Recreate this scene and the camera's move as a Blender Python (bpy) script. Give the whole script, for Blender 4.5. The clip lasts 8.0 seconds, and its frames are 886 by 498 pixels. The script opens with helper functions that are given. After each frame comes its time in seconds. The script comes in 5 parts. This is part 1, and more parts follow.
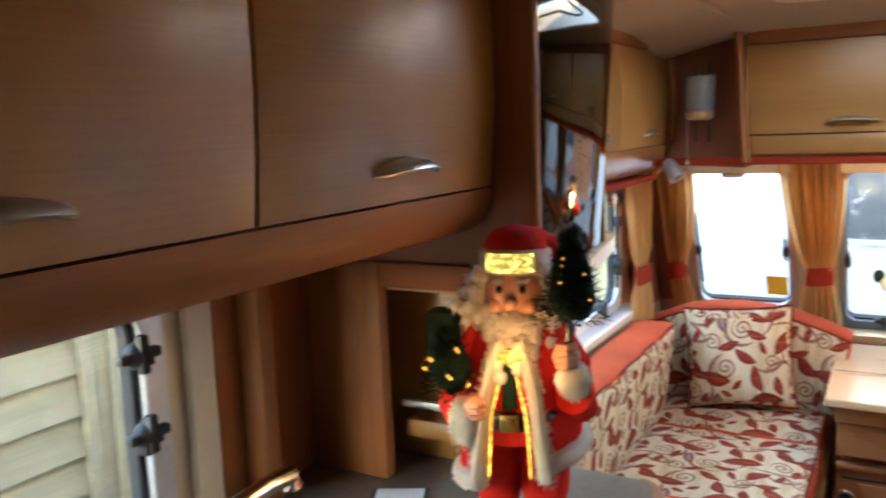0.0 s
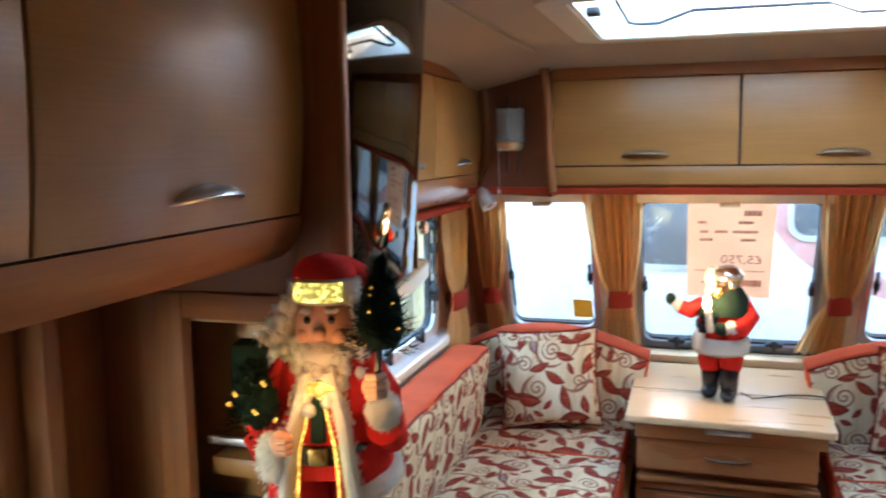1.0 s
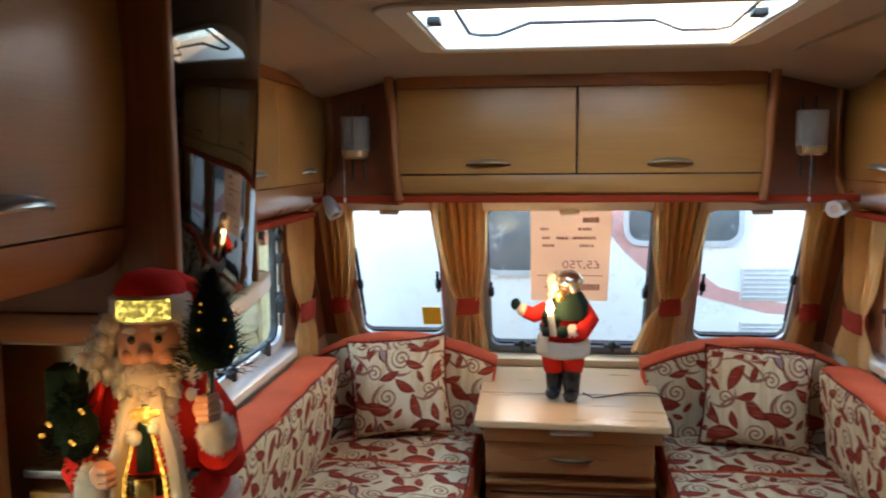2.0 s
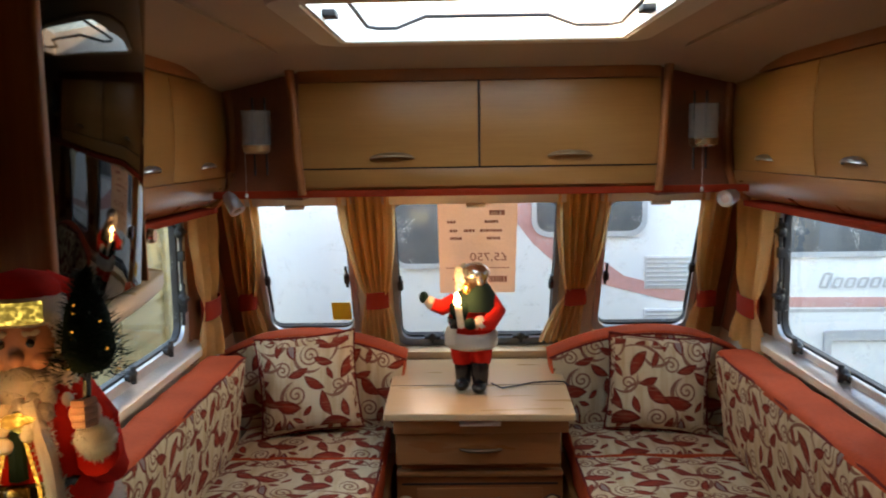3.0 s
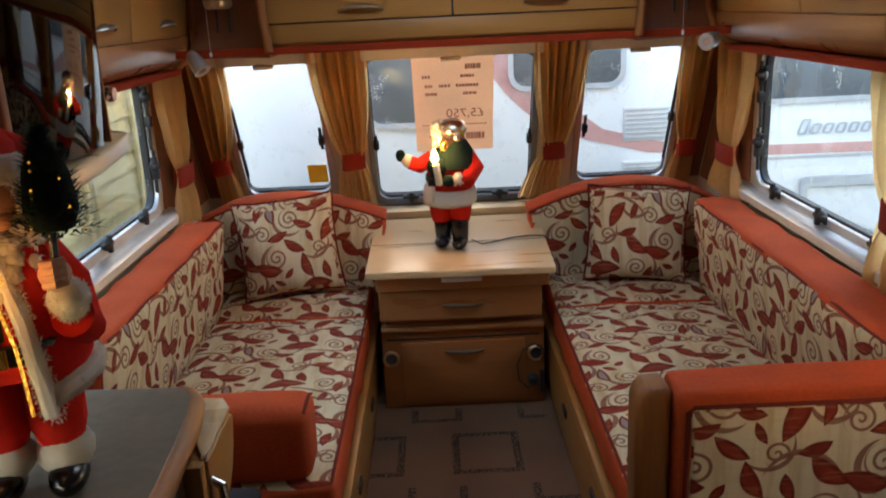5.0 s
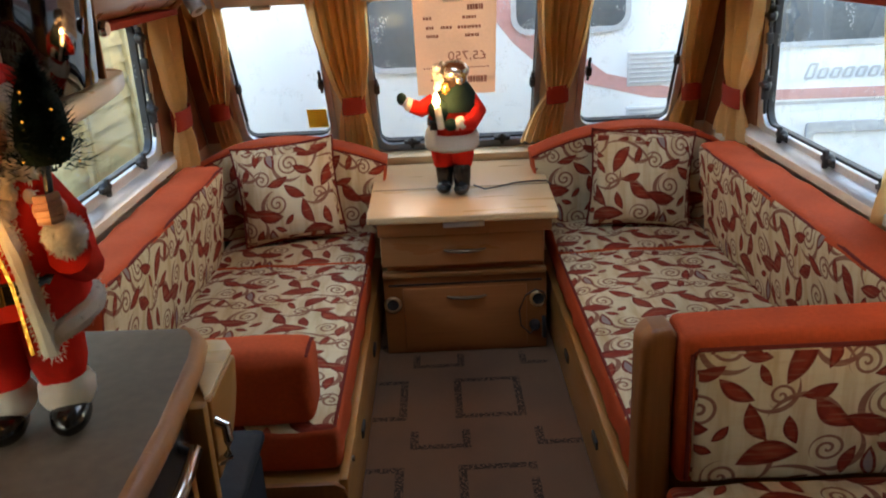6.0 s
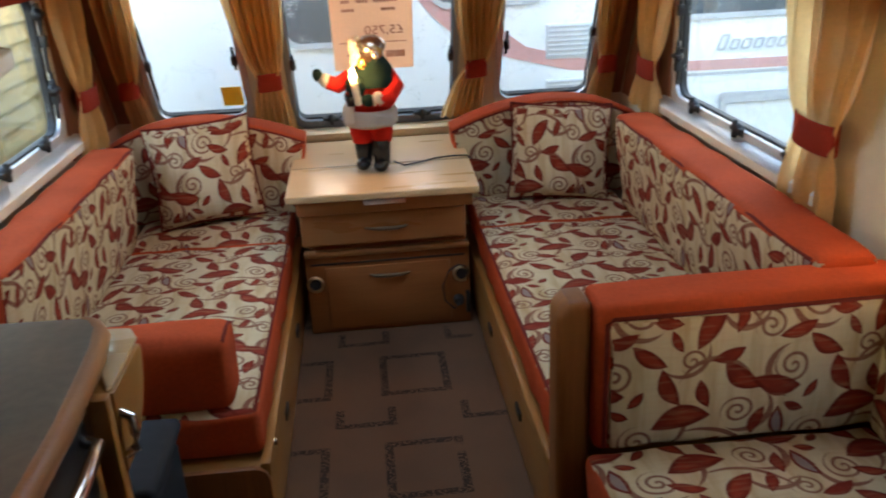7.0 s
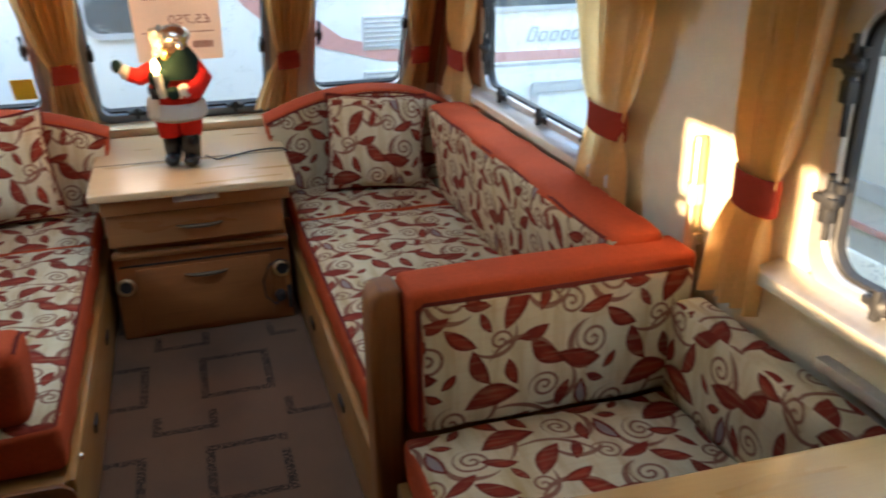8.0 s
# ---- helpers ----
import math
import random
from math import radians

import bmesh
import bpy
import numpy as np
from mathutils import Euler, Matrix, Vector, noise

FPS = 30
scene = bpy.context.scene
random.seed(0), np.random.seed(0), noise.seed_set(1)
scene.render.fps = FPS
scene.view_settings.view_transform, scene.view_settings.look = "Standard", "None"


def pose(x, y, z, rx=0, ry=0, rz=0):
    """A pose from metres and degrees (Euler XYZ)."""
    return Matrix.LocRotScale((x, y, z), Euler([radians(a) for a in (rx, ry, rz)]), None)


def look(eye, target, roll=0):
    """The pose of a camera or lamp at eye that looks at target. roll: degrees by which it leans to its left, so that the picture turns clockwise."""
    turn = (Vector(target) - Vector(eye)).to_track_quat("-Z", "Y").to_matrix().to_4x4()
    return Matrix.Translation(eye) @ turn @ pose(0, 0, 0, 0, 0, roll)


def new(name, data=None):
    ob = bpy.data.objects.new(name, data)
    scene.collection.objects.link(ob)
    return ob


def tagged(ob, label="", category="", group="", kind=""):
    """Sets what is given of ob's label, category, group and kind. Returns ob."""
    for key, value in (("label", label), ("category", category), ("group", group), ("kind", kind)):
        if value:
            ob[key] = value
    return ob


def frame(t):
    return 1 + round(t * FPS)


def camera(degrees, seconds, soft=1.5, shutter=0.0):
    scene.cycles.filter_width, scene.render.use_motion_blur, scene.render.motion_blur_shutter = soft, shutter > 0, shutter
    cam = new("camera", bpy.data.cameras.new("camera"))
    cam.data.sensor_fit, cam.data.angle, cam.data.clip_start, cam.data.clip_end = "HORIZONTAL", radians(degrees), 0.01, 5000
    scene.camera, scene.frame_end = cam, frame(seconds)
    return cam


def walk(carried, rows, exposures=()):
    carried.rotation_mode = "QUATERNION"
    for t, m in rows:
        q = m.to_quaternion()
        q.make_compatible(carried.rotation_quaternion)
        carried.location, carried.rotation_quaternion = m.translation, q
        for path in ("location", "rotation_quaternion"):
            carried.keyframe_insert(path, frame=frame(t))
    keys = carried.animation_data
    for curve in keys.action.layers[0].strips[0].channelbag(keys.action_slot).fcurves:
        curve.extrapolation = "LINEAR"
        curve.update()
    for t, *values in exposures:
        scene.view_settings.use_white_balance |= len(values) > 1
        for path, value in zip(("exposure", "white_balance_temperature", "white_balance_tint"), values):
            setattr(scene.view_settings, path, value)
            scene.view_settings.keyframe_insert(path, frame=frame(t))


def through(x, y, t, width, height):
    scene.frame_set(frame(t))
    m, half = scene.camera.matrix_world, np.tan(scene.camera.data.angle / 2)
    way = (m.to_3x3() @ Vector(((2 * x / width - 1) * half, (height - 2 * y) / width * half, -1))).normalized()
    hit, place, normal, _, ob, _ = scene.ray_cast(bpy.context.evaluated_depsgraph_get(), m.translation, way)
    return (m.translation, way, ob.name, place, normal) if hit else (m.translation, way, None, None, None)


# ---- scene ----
cam = camera(56.1, 8.0, 1.9, 0.5)
PATH = [
    (0, (-0.137, 0.222, 1.554), (-1.107, 1.947, 1.264), -2.2),
    (0.5, (-0.123, 0.225, 1.556), (-0.888, 2.052, 1.283), -1.6),
    (1, (-0.125, 0.243, 1.556), (-0.707, 2.141, 1.316), -0.8),
    (1.5, (-0.124, 0.264, 1.557), (-0.511, 2.214, 1.336), -0.5),
    (3, (-0.071, 0.275, 1.556), (-0.11, 2.26, 1.314), -0.9),
    (3.5, (-0.061, 0.273, 1.553), (-0.031, 2.253, 1.27), -1.4),
    (4, (-0.067, 0.281, 1.548), (-0.023, 2.248, 1.187), -1.8),
    (4.5, (-0.06, 0.295, 1.535), (-0.023, 2.237, 1.061), -2.1),
    (5, (-0.069, 0.305, 1.527), (-0.067, 2.224, 0.963), -2.7),
    (6.3, (-0.077, 0.335, 1.5), (-0.082, 2.2, 0.777), -2.8),
    (6.5, (-0.065, 0.34, 1.503), (-0.044, 2.195, 0.755), -3.0),
    (7, (-0.043, 0.339, 1.499), (0.115, 2.19, 0.759), -2.7),
    (7.5, (-0.015, 0.34, 1.492), (0.319, 2.158, 0.729), -1.6),
    (8, (0.013, 0.326, 1.493), (0.554, 2.092, 0.725), -0.7),
]
EXPOSURES = [(0.0, 5.45, 5900, 15), (0.6, 5.45, 5350, 11), (1.6, 5.05, 5600, 11), (3.0, 4.25, 6800, 18), (6.5, 4.5, 6700, 16), (8.0, 4.6, 6050, 12)]
walk(cam, [(t, look(eye, target, roll)) for t, eye, target, roll in PATH], EXPOSURES)

# ---- world and light ----
SUN_AZ, SUN_EL = 60.0, 6.5          # the sun stands low, behind and to the side of the kitchen
world = bpy.data.worlds.new("sky")
world.use_nodes = True
scene.world = world
wt = world.node_tree
sky = wt.nodes.new("ShaderNodeTexSky")
sky.sky_type, sky.sun_disc = "NISHITA", False
sky.sun_elevation, sky.sun_rotation = radians(SUN_EL), radians(180 + SUN_AZ)
sky.air_density, sky.dust_density = 1.0, 0.4
wt.links.new(sky.outputs[0], wt.nodes["Background"].inputs[0])
wt.nodes["Background"].inputs[1].default_value = 0.15
sun_data = bpy.data.lights.new("sun", "SUN")
sun_data.energy, sun_data.angle, sun_data.color = 1.5, radians(0.6), (1.0, 0.69, 0.37)
sun = new("sun", sun_data)
_sx, _sy = math.sin(radians(SUN_AZ)), math.cos(radians(SUN_AZ))
sun.matrix_world = look((-8 * _sx, -8 * _sy, 8 * math.tan(radians(SUN_EL))), (0, 0, 0))


def window_lamp(name, m, w, h, power):
    """Area lamp added at an opening to strengthen the daylight through it."""
    d = bpy.data.lights.new(name, "AREA")
    d.shape, d.size, d.size_y, d.energy, d.color = "RECTANGLE", w, h, power, (0.86, 0.95, 1.0)
    new(name, d).matrix_world = m


window_lamp("roof_daylight", look((0.005, 2.365, 2.03), (0.005, 2.365, 1.0)), 0.84, 0.70, 0.22)


# ---- node helpers ----
def nd(tree, kind, ins=None, **props):
    """A node with its properties and inputs set; sockets are linked."""
    node = tree.nodes.new("ShaderNode" + kind)
    if "operation" in props:
        node.operation = props["operation"]
    if "data_type" in props:
        node.data_type = props["data_type"]
    if "voronoi_dimensions" in props:
        node.voronoi_dimensions = props["voronoi_dimensions"]
    if "feature" in props:
        node.feature = props["feature"]
    if "rotation_type" in props:
        node.rotation_type = props["rotation_type"]
    for key, value in (ins or {}).items():
        if isinstance(value, bpy.types.NodeSocket):
            tree.links.new(value, node.inputs[key])
        else:
            node.inputs[key].default_value = value
    return node


def mth(tree, op, a, b=0.0, c=0.0):
    return nd(tree, "Math", {0: a, 1: b, 2: c}, operation=op).outputs[0]


def mixc(tree, fac, a, b):
    n = nd(tree, "Mix", {0: fac}, data_type="RGBA")
    for key, value in ((6, a), (7, b)):
        if isinstance(value, bpy.types.NodeSocket):
            tree.links.new(value, n.inputs[key])
        else:
            n.inputs[key].default_value = (*value[:3], 1)
    return n.outputs[2]


def ramp(tree, v, lo, hi):
    return nd(tree, "MapRange", {0: v, 1: lo, 2: hi, 3: 0.0, 4: 1.0}).outputs[0]


def uvmap(tree, sx=1.0, sy=1.0, rot=0.0):
    uv = tree.nodes.new("ShaderNodeUVMap").outputs[0]
    return nd(tree, "Mapping", {0: uv, 2: (0, 0, rot), 3: (sx, sy, 1)}).outputs[0]


def noise_tex(tree, vec, scale, detail=3.0, rough=0.5):
    return nd(tree, "TexNoise", {"Vector": vec, "Scale": scale, "Detail": detail, "Roughness": rough}).outputs[0]


def blank(name):
    m = bpy.data.materials.new(name)
    m.use_nodes = True
    return m, m.node_tree, m.node_tree.nodes["Principled BSDF"]


def setp(tree, bsdf, color=None, rough=None, metal=None, bump=None, dist=0.002, **more):
    for key, value in (("Base Color", color), ("Roughness", rough), ("Metallic", metal), *more.items()):
        if value is None:
            continue
        if isinstance(value, bpy.types.NodeSocket):
            tree.links.new(value, bsdf.inputs[key])
        elif isinstance(value, tuple):
            bsdf.inputs[key].default_value = (*value[:3], 1)
        else:
            bsdf.inputs[key].default_value = value
    if bump is not None:
        b = nd(tree, "Bump", {"Strength": 1.0, "Distance": dist, "Height": bump})
        tree.links.new(b.outputs[0], bsdf.inputs["Normal"])


def plain(name, color, rough=0.5, metal=0.0, var=0.12, scale=30.0, bump=0.0006, **more):
    """A paint, plastic or metal with faint stains and grain."""
    m, t, b = blank(name)
    v = uvmap(t)
    n1, n2 = noise_tex(t, v, scale, 4), noise_tex(t, v, scale * 0.15, 2)
    mix = mth(t, "ADD", mth(t, "MULTIPLY", n1, 0.5), mth(t, "MULTIPLY", n2, 0.5))
    dark = tuple(c * (1 - var) for c in color)
    light = tuple(min(1, c * (1 + var)) for c in color)
    setp(t, b, mixc(t, ramp(t, mix, 0.3, 0.7), dark, light), mth(t, "ADD", mth(t, "MULTIPLY", n2, 0.15), rough - 0.07), metal, n1, bump)
    for key, value in more.items():
        b.inputs[key.replace("_", " ")].default_value = value
    return m


def wood(name, light, dark, along=True, rough=0.38, coat=0.16):
    """Laminate or veneer: fine streaks along one way of the board, faint pores and broad bands."""
    m, t, b = blank(name)
    sx, sy = (1.3, 40.0) if along else (40.0, 1.3)
    fine = noise_tex(t, uvmap(t, sx * 2.2, sy * 3.5), 1.6, 5, 0.65)
    broad = noise_tex(t, uvmap(t, sx, sy * 0.22), 1.4, 3)
    pores = noise_tex(t, uvmap(t, sx * 5, sy * 9), 1.0, 2)
    g = mth(t, "ADD", mth(t, "MULTIPLY", fine, 0.45), mth(t, "MULTIPLY", broad, 0.55))
    col = mixc(t, ramp(t, g, 0.33, 0.68), dark, light)
    col = mixc(t, mth(t, "MULTIPLY", ramp(t, pores, 0.62, 0.75), 0.16), col, tuple(c * 0.5 for c in dark))
    setp(t, b, col, mth(t, "ADD", mth(t, "MULTIPLY", broad, 0.2), rough - 0.1), 0.0, fine, 0.0004)
    b.inputs["Coat Weight"].default_value, b.inputs["Coat Roughness"].default_value = coat, 0.22
    b.inputs["Specular IOR Level"].default_value = 0.35
    return m


TILE_W, TILE_H = 0.39, 0.32                 # one repeat of the woven pattern


def tile_delta(t, xy, cx, cy):
    """Offset from a motif's middle, repeated over the cloth; cy runs down the cloth."""
    return (mth(t, "WRAP", mth(t, "SUBTRACT", xy[0], cx), TILE_W / 2, -TILE_W / 2), mth(t, "WRAP", mth(t, "ADD", xy[1], cy), TILE_H / 2, -TILE_H / 2))


def leaf_motif(t, xy, cx, cy, length, width, turn, bend=3.5):
    """How far a point lies inside one curved, pointed leaf: below 1 is inside."""
    dx, dy = tile_delta(t, xy, cx, cy)
    length, width = length * 1.12, width * 1.08
    c, s_ = math.cos(radians(-turn)), math.sin(radians(-turn))
    x = mth(t, "MULTIPLY_ADD", dx, c / length, mth(t, "MULTIPLY", dy, s_ / length))
    y = mth(t, "MULTIPLY_ADD", dx, -s_, mth(t, "MULTIPLY", dy, c))
    xx = mth(t, "MULTIPLY", x, x)
    y = mth(t, "MULTIPLY_ADD", xx, -bend * length * length, y)
    f = mth(t, "MULTIPLY_ADD", mth(t, "ABSOLUTE", y), 1 / width, xx)
    return mth(t, "MULTIPLY_ADD", x, 0.32, f), y


def spiral_motif(t, xy, cx, cy, radius, pitch, way):
    """The line of one curled tendril."""
    dx, dy = tile_delta(t, xy, cx, cy)
    rad = mth(t, "SQRT", mth(t, "MULTIPLY_ADD", dx, dx, mth(t, "MULTIPLY", dy, dy)))
    th = mth(t, "MULTIPLY", mth(t, "ARCTAN2", dy, dx), way / (2 * math.pi))
    fr = mth(t, "FRACT", mth(t, "MULTIPLY_ADD", rad, 1 / pitch, th))
    line = ramp(t, mth(t, "ABSOLUTE", mth(t, "SUBTRACT", fr, 0.5)), 0.22, 0.14)
    return mth(t, "MULTIPLY", line, ramp(t, rad, radius, radius * 0.93))


def arc_motif(t, xy, cx, cy, radius, mid, half, thick):
    """A bowed length of vine, thinner towards its ends."""
    dx, dy = tile_delta(t, xy, cx, cy)
    rad = mth(t, "SQRT", mth(t, "MULTIPLY_ADD", dx, dx, mth(t, "MULTIPLY", dy, dy)))
    ang = mth(t, "WRAP", mth(t, "SUBTRACT", mth(t, "ARCTAN2", dy, dx), radians(-mid)), math.pi, -math.pi)
    off = mth(t, "MULTIPLY", ang, 1 / radians(half))
    reach = mth(t, "MULTIPLY_ADD", mth(t, "MULTIPLY", off, off), -thick, thick)
    return ramp(t, mth(t, "SUBTRACT", mth(t, "ABSOLUTE", mth(t, "SUBTRACT", rad, radius)), reach), 0.0008, -0.0008)


def floral(name, ground=(0.79, 0.67, 0.44)):
    """Cream cloth woven with dark red leaves, bowed vines and curled tendrils in a repeat."""
    m, t, b = blank(name)
    p0 = uvmap(t)
    wob = nd(t, "TexNoise", {"Vector": p0, "Scale": 5.0, "Detail": 1.0}).outputs[1]
    wob = nd(t, "VectorMath", {0: wob, 1: (0.5, 0.5, 0.5)}, operation="SUBTRACT").outputs[0]
    wob = nd(t, "VectorMath", {0: wob, "Scale": 0.022}, operation="SCALE").outputs[0]
    p = nd(t, "VectorMath", {0: p0, 1: wob}, operation="ADD").outputs[0]
    xy = nd(t, "SeparateXYZ", {0: p}).outputs
    streak = noise_tex(t, uvmap(t, 30, 4), 1.0, 3)
    weave = nd(t, "TexWave", {"Vector": p0, "Scale": 220.0, "Distortion": 1.5}).outputs[1]
    col = mixc(t, ramp(t, streak, 0.45, 0.75), ground, tuple(c * k for c, k in zip(ground, (0.76, 0.64, 0.47))))
    lines = None
    for args in ((0.265, 0.115, 0.085, -85, 75, 0.0065), (0.335, 0.165, 0.058, 40, 85, 0.0080), (0.24, 0.35, 0.14, -65, 45, 0.0058), (0.055, 0.075, 0.066, 180, 75, 0.0080),
                 (0.10, 0.235, 0.062, 125, 80, 0.0072), (0.13, 0.19, 0.075, 0, 65, 0.0058), (0.33, 0.235, 0.055, 95, 85, 0.0065), (0.19, 0.01, 0.06, 60, 80, 0.0058)):
        a = arc_motif(t, xy, *args)
        lines = a if lines is None else mth(t, "MAXIMUM", lines, a)
    for args in ((0.045, 0.062, 0.044, 0.021, 1), (0.320, 0.170, 0.038, 0.019, -1), (0.098, 0.232, 0.043, 0.020, 1), (0.383, 0.287, 0.036, 0.018, -1), (0.212, 0.032, 0.032, 0.018, 1)):
        lines = mth(t, "MAXIMUM", lines, spiral_motif(t, xy, *args))
    col = mixc(t, mth(t, "MULTIPLY", lines, 0.85), col, (0.25, 0.055, 0.035))
    # one pale leaf with a dark rim in every repeat, then the dark red leaves
    f, y = leaf_motif(t, xy, 0.024, 0.215, 0.040, 0.016, 75)
    col = mixc(t, ramp(t, f, 1.06, 0.96), col, mixc(t, ramp(t, f, 0.62, 0.52), (0.22, 0.03, 0.02), (0.36, 0.27, 0.25)))
    best = None
    for args in ((0.018, 0.112, 0.050, 0.024, 10), (0.163, 0.108, 0.046, 0.018, 62), (0.203, 0.172, 0.060, 0.027, -8, -3), (0.240, 0.125, 0.034, 0.014, 70), (0.325, 0.088, 0.048, 0.021, 40),
                 (0.255, 0.268, 0.050, 0.022, -50, -3), (0.056, 0.165, 0.021, 0.010, 20), (0.094, 0.122, 0.023, 0.010, -50), (0.120, 0.028, 0.042, 0.017, 30), (0.362, 0.205, 0.034, 0.013, 100),
                 (0.300, 0.025, 0.035, 0.014, -20), (0.155, 0.258, 0.036, 0.015, 15), (0.060, 0.300, 0.038, 0.015, -25), (0.325, 0.262, 0.030, 0.012, -75), (0.178, 0.308, 0.026, 0.010, 60)):
        f, y = leaf_motif(t, xy, *args)
        best = f if best is None else mth(t, "MINIMUM", best, f)
    tint = mixc(t, ramp(t, best, 0.75, 0.45), (0.21, 0.022, 0.012), (0.37, 0.050, 0.024))
    tint = mixc(t, ramp(t, noise_tex(t, p0, 14, 2), 0.42, 0.62), tint, (0.26, 0.032, 0.018))
    col = mixc(t, ramp(t, best, 1.05, 0.96), col, tint)
    # worn, brushed threads break up the print
    brush = noise_tex(t, uvmap(t, 7, 60), 1.6, 4)
    col = mixc(t, mth(t, "MULTIPLY", ramp(t, brush, 0.5, 0.78), 0.34), col, tuple(c * k for c, k in zip(ground, (0.80, 0.66, 0.52))))
    setp(t, b, col, 0.85, 0.0, mth(t, "ADD", weave, mth(t, "MULTIPLY", streak, 0.6)), 0.0008)
    b.inputs["Specular IOR Level"].default_value = 0.15
    return m


def cloth(name, color, var=0.15, through=0.0, rib=260.0):
    """Woven upholstery or curtain cloth; through lets light pass the cloth."""
    m, t, b = blank(name)
    v = uvmap(t)
    weave = nd(t, "TexWave", {"Vector": v, "Scale": rib, "Distortion": 2.0}).outputs[1]
    n1, n2 = noise_tex(t, v, 90, 4), noise_tex(t, v, 5, 3)
    g = mth(t, "ADD", mth(t, "MULTIPLY", n1, 0.4), mth(t, "MULTIPLY", n2, 0.6))
    col = mixc(t, ramp(t, g, 0.3, 0.7), tuple(c * (1 - var) for c in color), tuple(min(1, c * (1 + var)) for c in color))
    setp(t, b, col, 0.9, 0.0, mth(t, "ADD", weave, n1), 0.0006)
    b.inputs["Specular IOR Level"].default_value = 0.15
    if through:
        tr = nd(t, "BsdfTranslucent", {0: col})
        mx = nd(t, "MixShader", {0: through, 1: b.outputs[0], 2: tr.outputs[0]})
        t.links.new(mx.outputs[0], t.nodes["Material Output"].inputs[0])
    return m


def glow(name, color, power):
    m, t, b = blank(name)
    setp(t, b, color, 0.5)
    b.inputs["Emission Color"].default_value, b.inputs["Emission Strength"].default_value = (*color, 1), power
    return m


def glitter(name, base, color, power):
    """Metal thread that catches its own little lights in specks."""
    m, t, b = blank(name)
    v = uvmap(t)
    specks = mth(t, "MULTIPLY", ramp(t, noise_tex(t, v, 160, 2), 0.45, 0.65), ramp(t, noise_tex(t, v, 45, 2), 0.35, 0.6))
    setp(t, b, base, 0.35, 0.6)
    b.inputs["Emission Color"].default_value = (*color, 1)
    t.links.new(mth(t, "MULTIPLY_ADD", specks, power, power * 0.12), b.inputs["Emission Strength"])
    return m


def glass_mat(name, tint=(0.97, 0.99, 0.99), rough=0.0, rain=0.5):
    """A thin acrylic pane: see-through, with a faint mirror at a slant."""
    m, t, b = blank(name)
    clear = nd(t, "BsdfTransparent", {0: (*tint, 1)})
    gloss = nd(t, "BsdfGlossy", {0: (1, 1, 1, 1), 1: 0.02 + rough})
    fr = nd(t, "Fresnel", {0: 1.45})
    v = uvmap(t)
    drops = nd(t, "TexVoronoi", {"Vector": v, "Scale": 85.0, "Randomness": 1.0}, voronoi_dimensions="2D")
    spots = mth(t, "MULTIPLY", ramp(t, drops.outputs["Distance"], 0.24, 0.14), mth(t, "GREATER_THAN", noise_tex(t, v, 11, 2), 0.57))
    wet = nd(t, "BsdfTranslucent", {0: (0.9, 0.93, 0.95, 1)})
    body = nd(t, "MixShader", {0: mth(t, "MULTIPLY", spots, rain), 1: clear.outputs[0], 2: wet.outputs[0]})
    mx = nd(t, "MixShader", {0: mth(t, "MULTIPLY", fr.outputs[0], 0.65), 1: body.outputs[0], 2: gloss.outputs[0]})
    t.links.new(mx.outputs[0], t.nodes["Material Output"].inputs[0])
    return m


def carpet_mat():
    """Brown-grey carpet with broken dark outlines of squares, set in two staggered rows."""
    m, t, b = blank("carpet")
    v = uvmap(t)
    s = nd(t, "SeparateXYZ", {0: v}).outputs
    lines = None
    for ox, oy, hx, hy, half in ((0.055, 2.93, 0.108, 0.125, False), (-0.12, 2.70, 0.085, 0.075, True)):
        lx = mth(t, "WRAP", mth(t, "SUBTRACT", s[0], ox), 0.205, -0.205)
        ly = mth(t, "WRAP", mth(t, "SUBTRACT", s[1], oy), 0.275, -0.275)
        ex = mth(t, "SUBTRACT", mth(t, "ABSOLUTE", lx), hx)
        ey = mth(t, "SUBTRACT", mth(t, "ABSOLUTE", ly), hy)
        far = mth(t, "ABSOLUTE", mth(t, "MAXIMUM", ex, ey))
        line = ramp(t, far, 0.015, 0.012)
        if half:
            line = mth(t, "MULTIPLY", line, mth(t, "LESS_THAN", ly, 0.02))
        lines = line if lines is None else mth(t, "MAXIMUM", lines, line)
    dash = mth(t, "GREATER_THAN", noise_tex(t, uvmap(t, 120, 120), 1.0, 1), 0.46)
    part_off = ramp(t, noise_tex(t, v, 5.0, 1), 0.34, 0.40)
    lines = mth(t, "MULTIPLY", mth(t, "MULTIPLY", lines, dash), part_off)
    pile, stain = noise_tex(t, v, 420, 3), noise_tex(t, v, 4, 4)
    col = mixc(t, ramp(t, pile, 0.3, 0.7), (0.120, 0.063, 0.036), (0.215, 0.120, 0.070))
    col = mixc(t, mth(t, "MULTIPLY", ramp(t, stain, 0.45, 0.7), 0.3), col, (0.07, 0.055, 0.046))
    col = mixc(t, mth(t, "MULTIPLY", lines, 0.8), col, (0.02, 0.016, 0.014))
    setp(t, b, col, 0.95, 0.0, pile, 0.003)
    b.inputs["Specular IOR Level"].default_value = 0.1
    return m


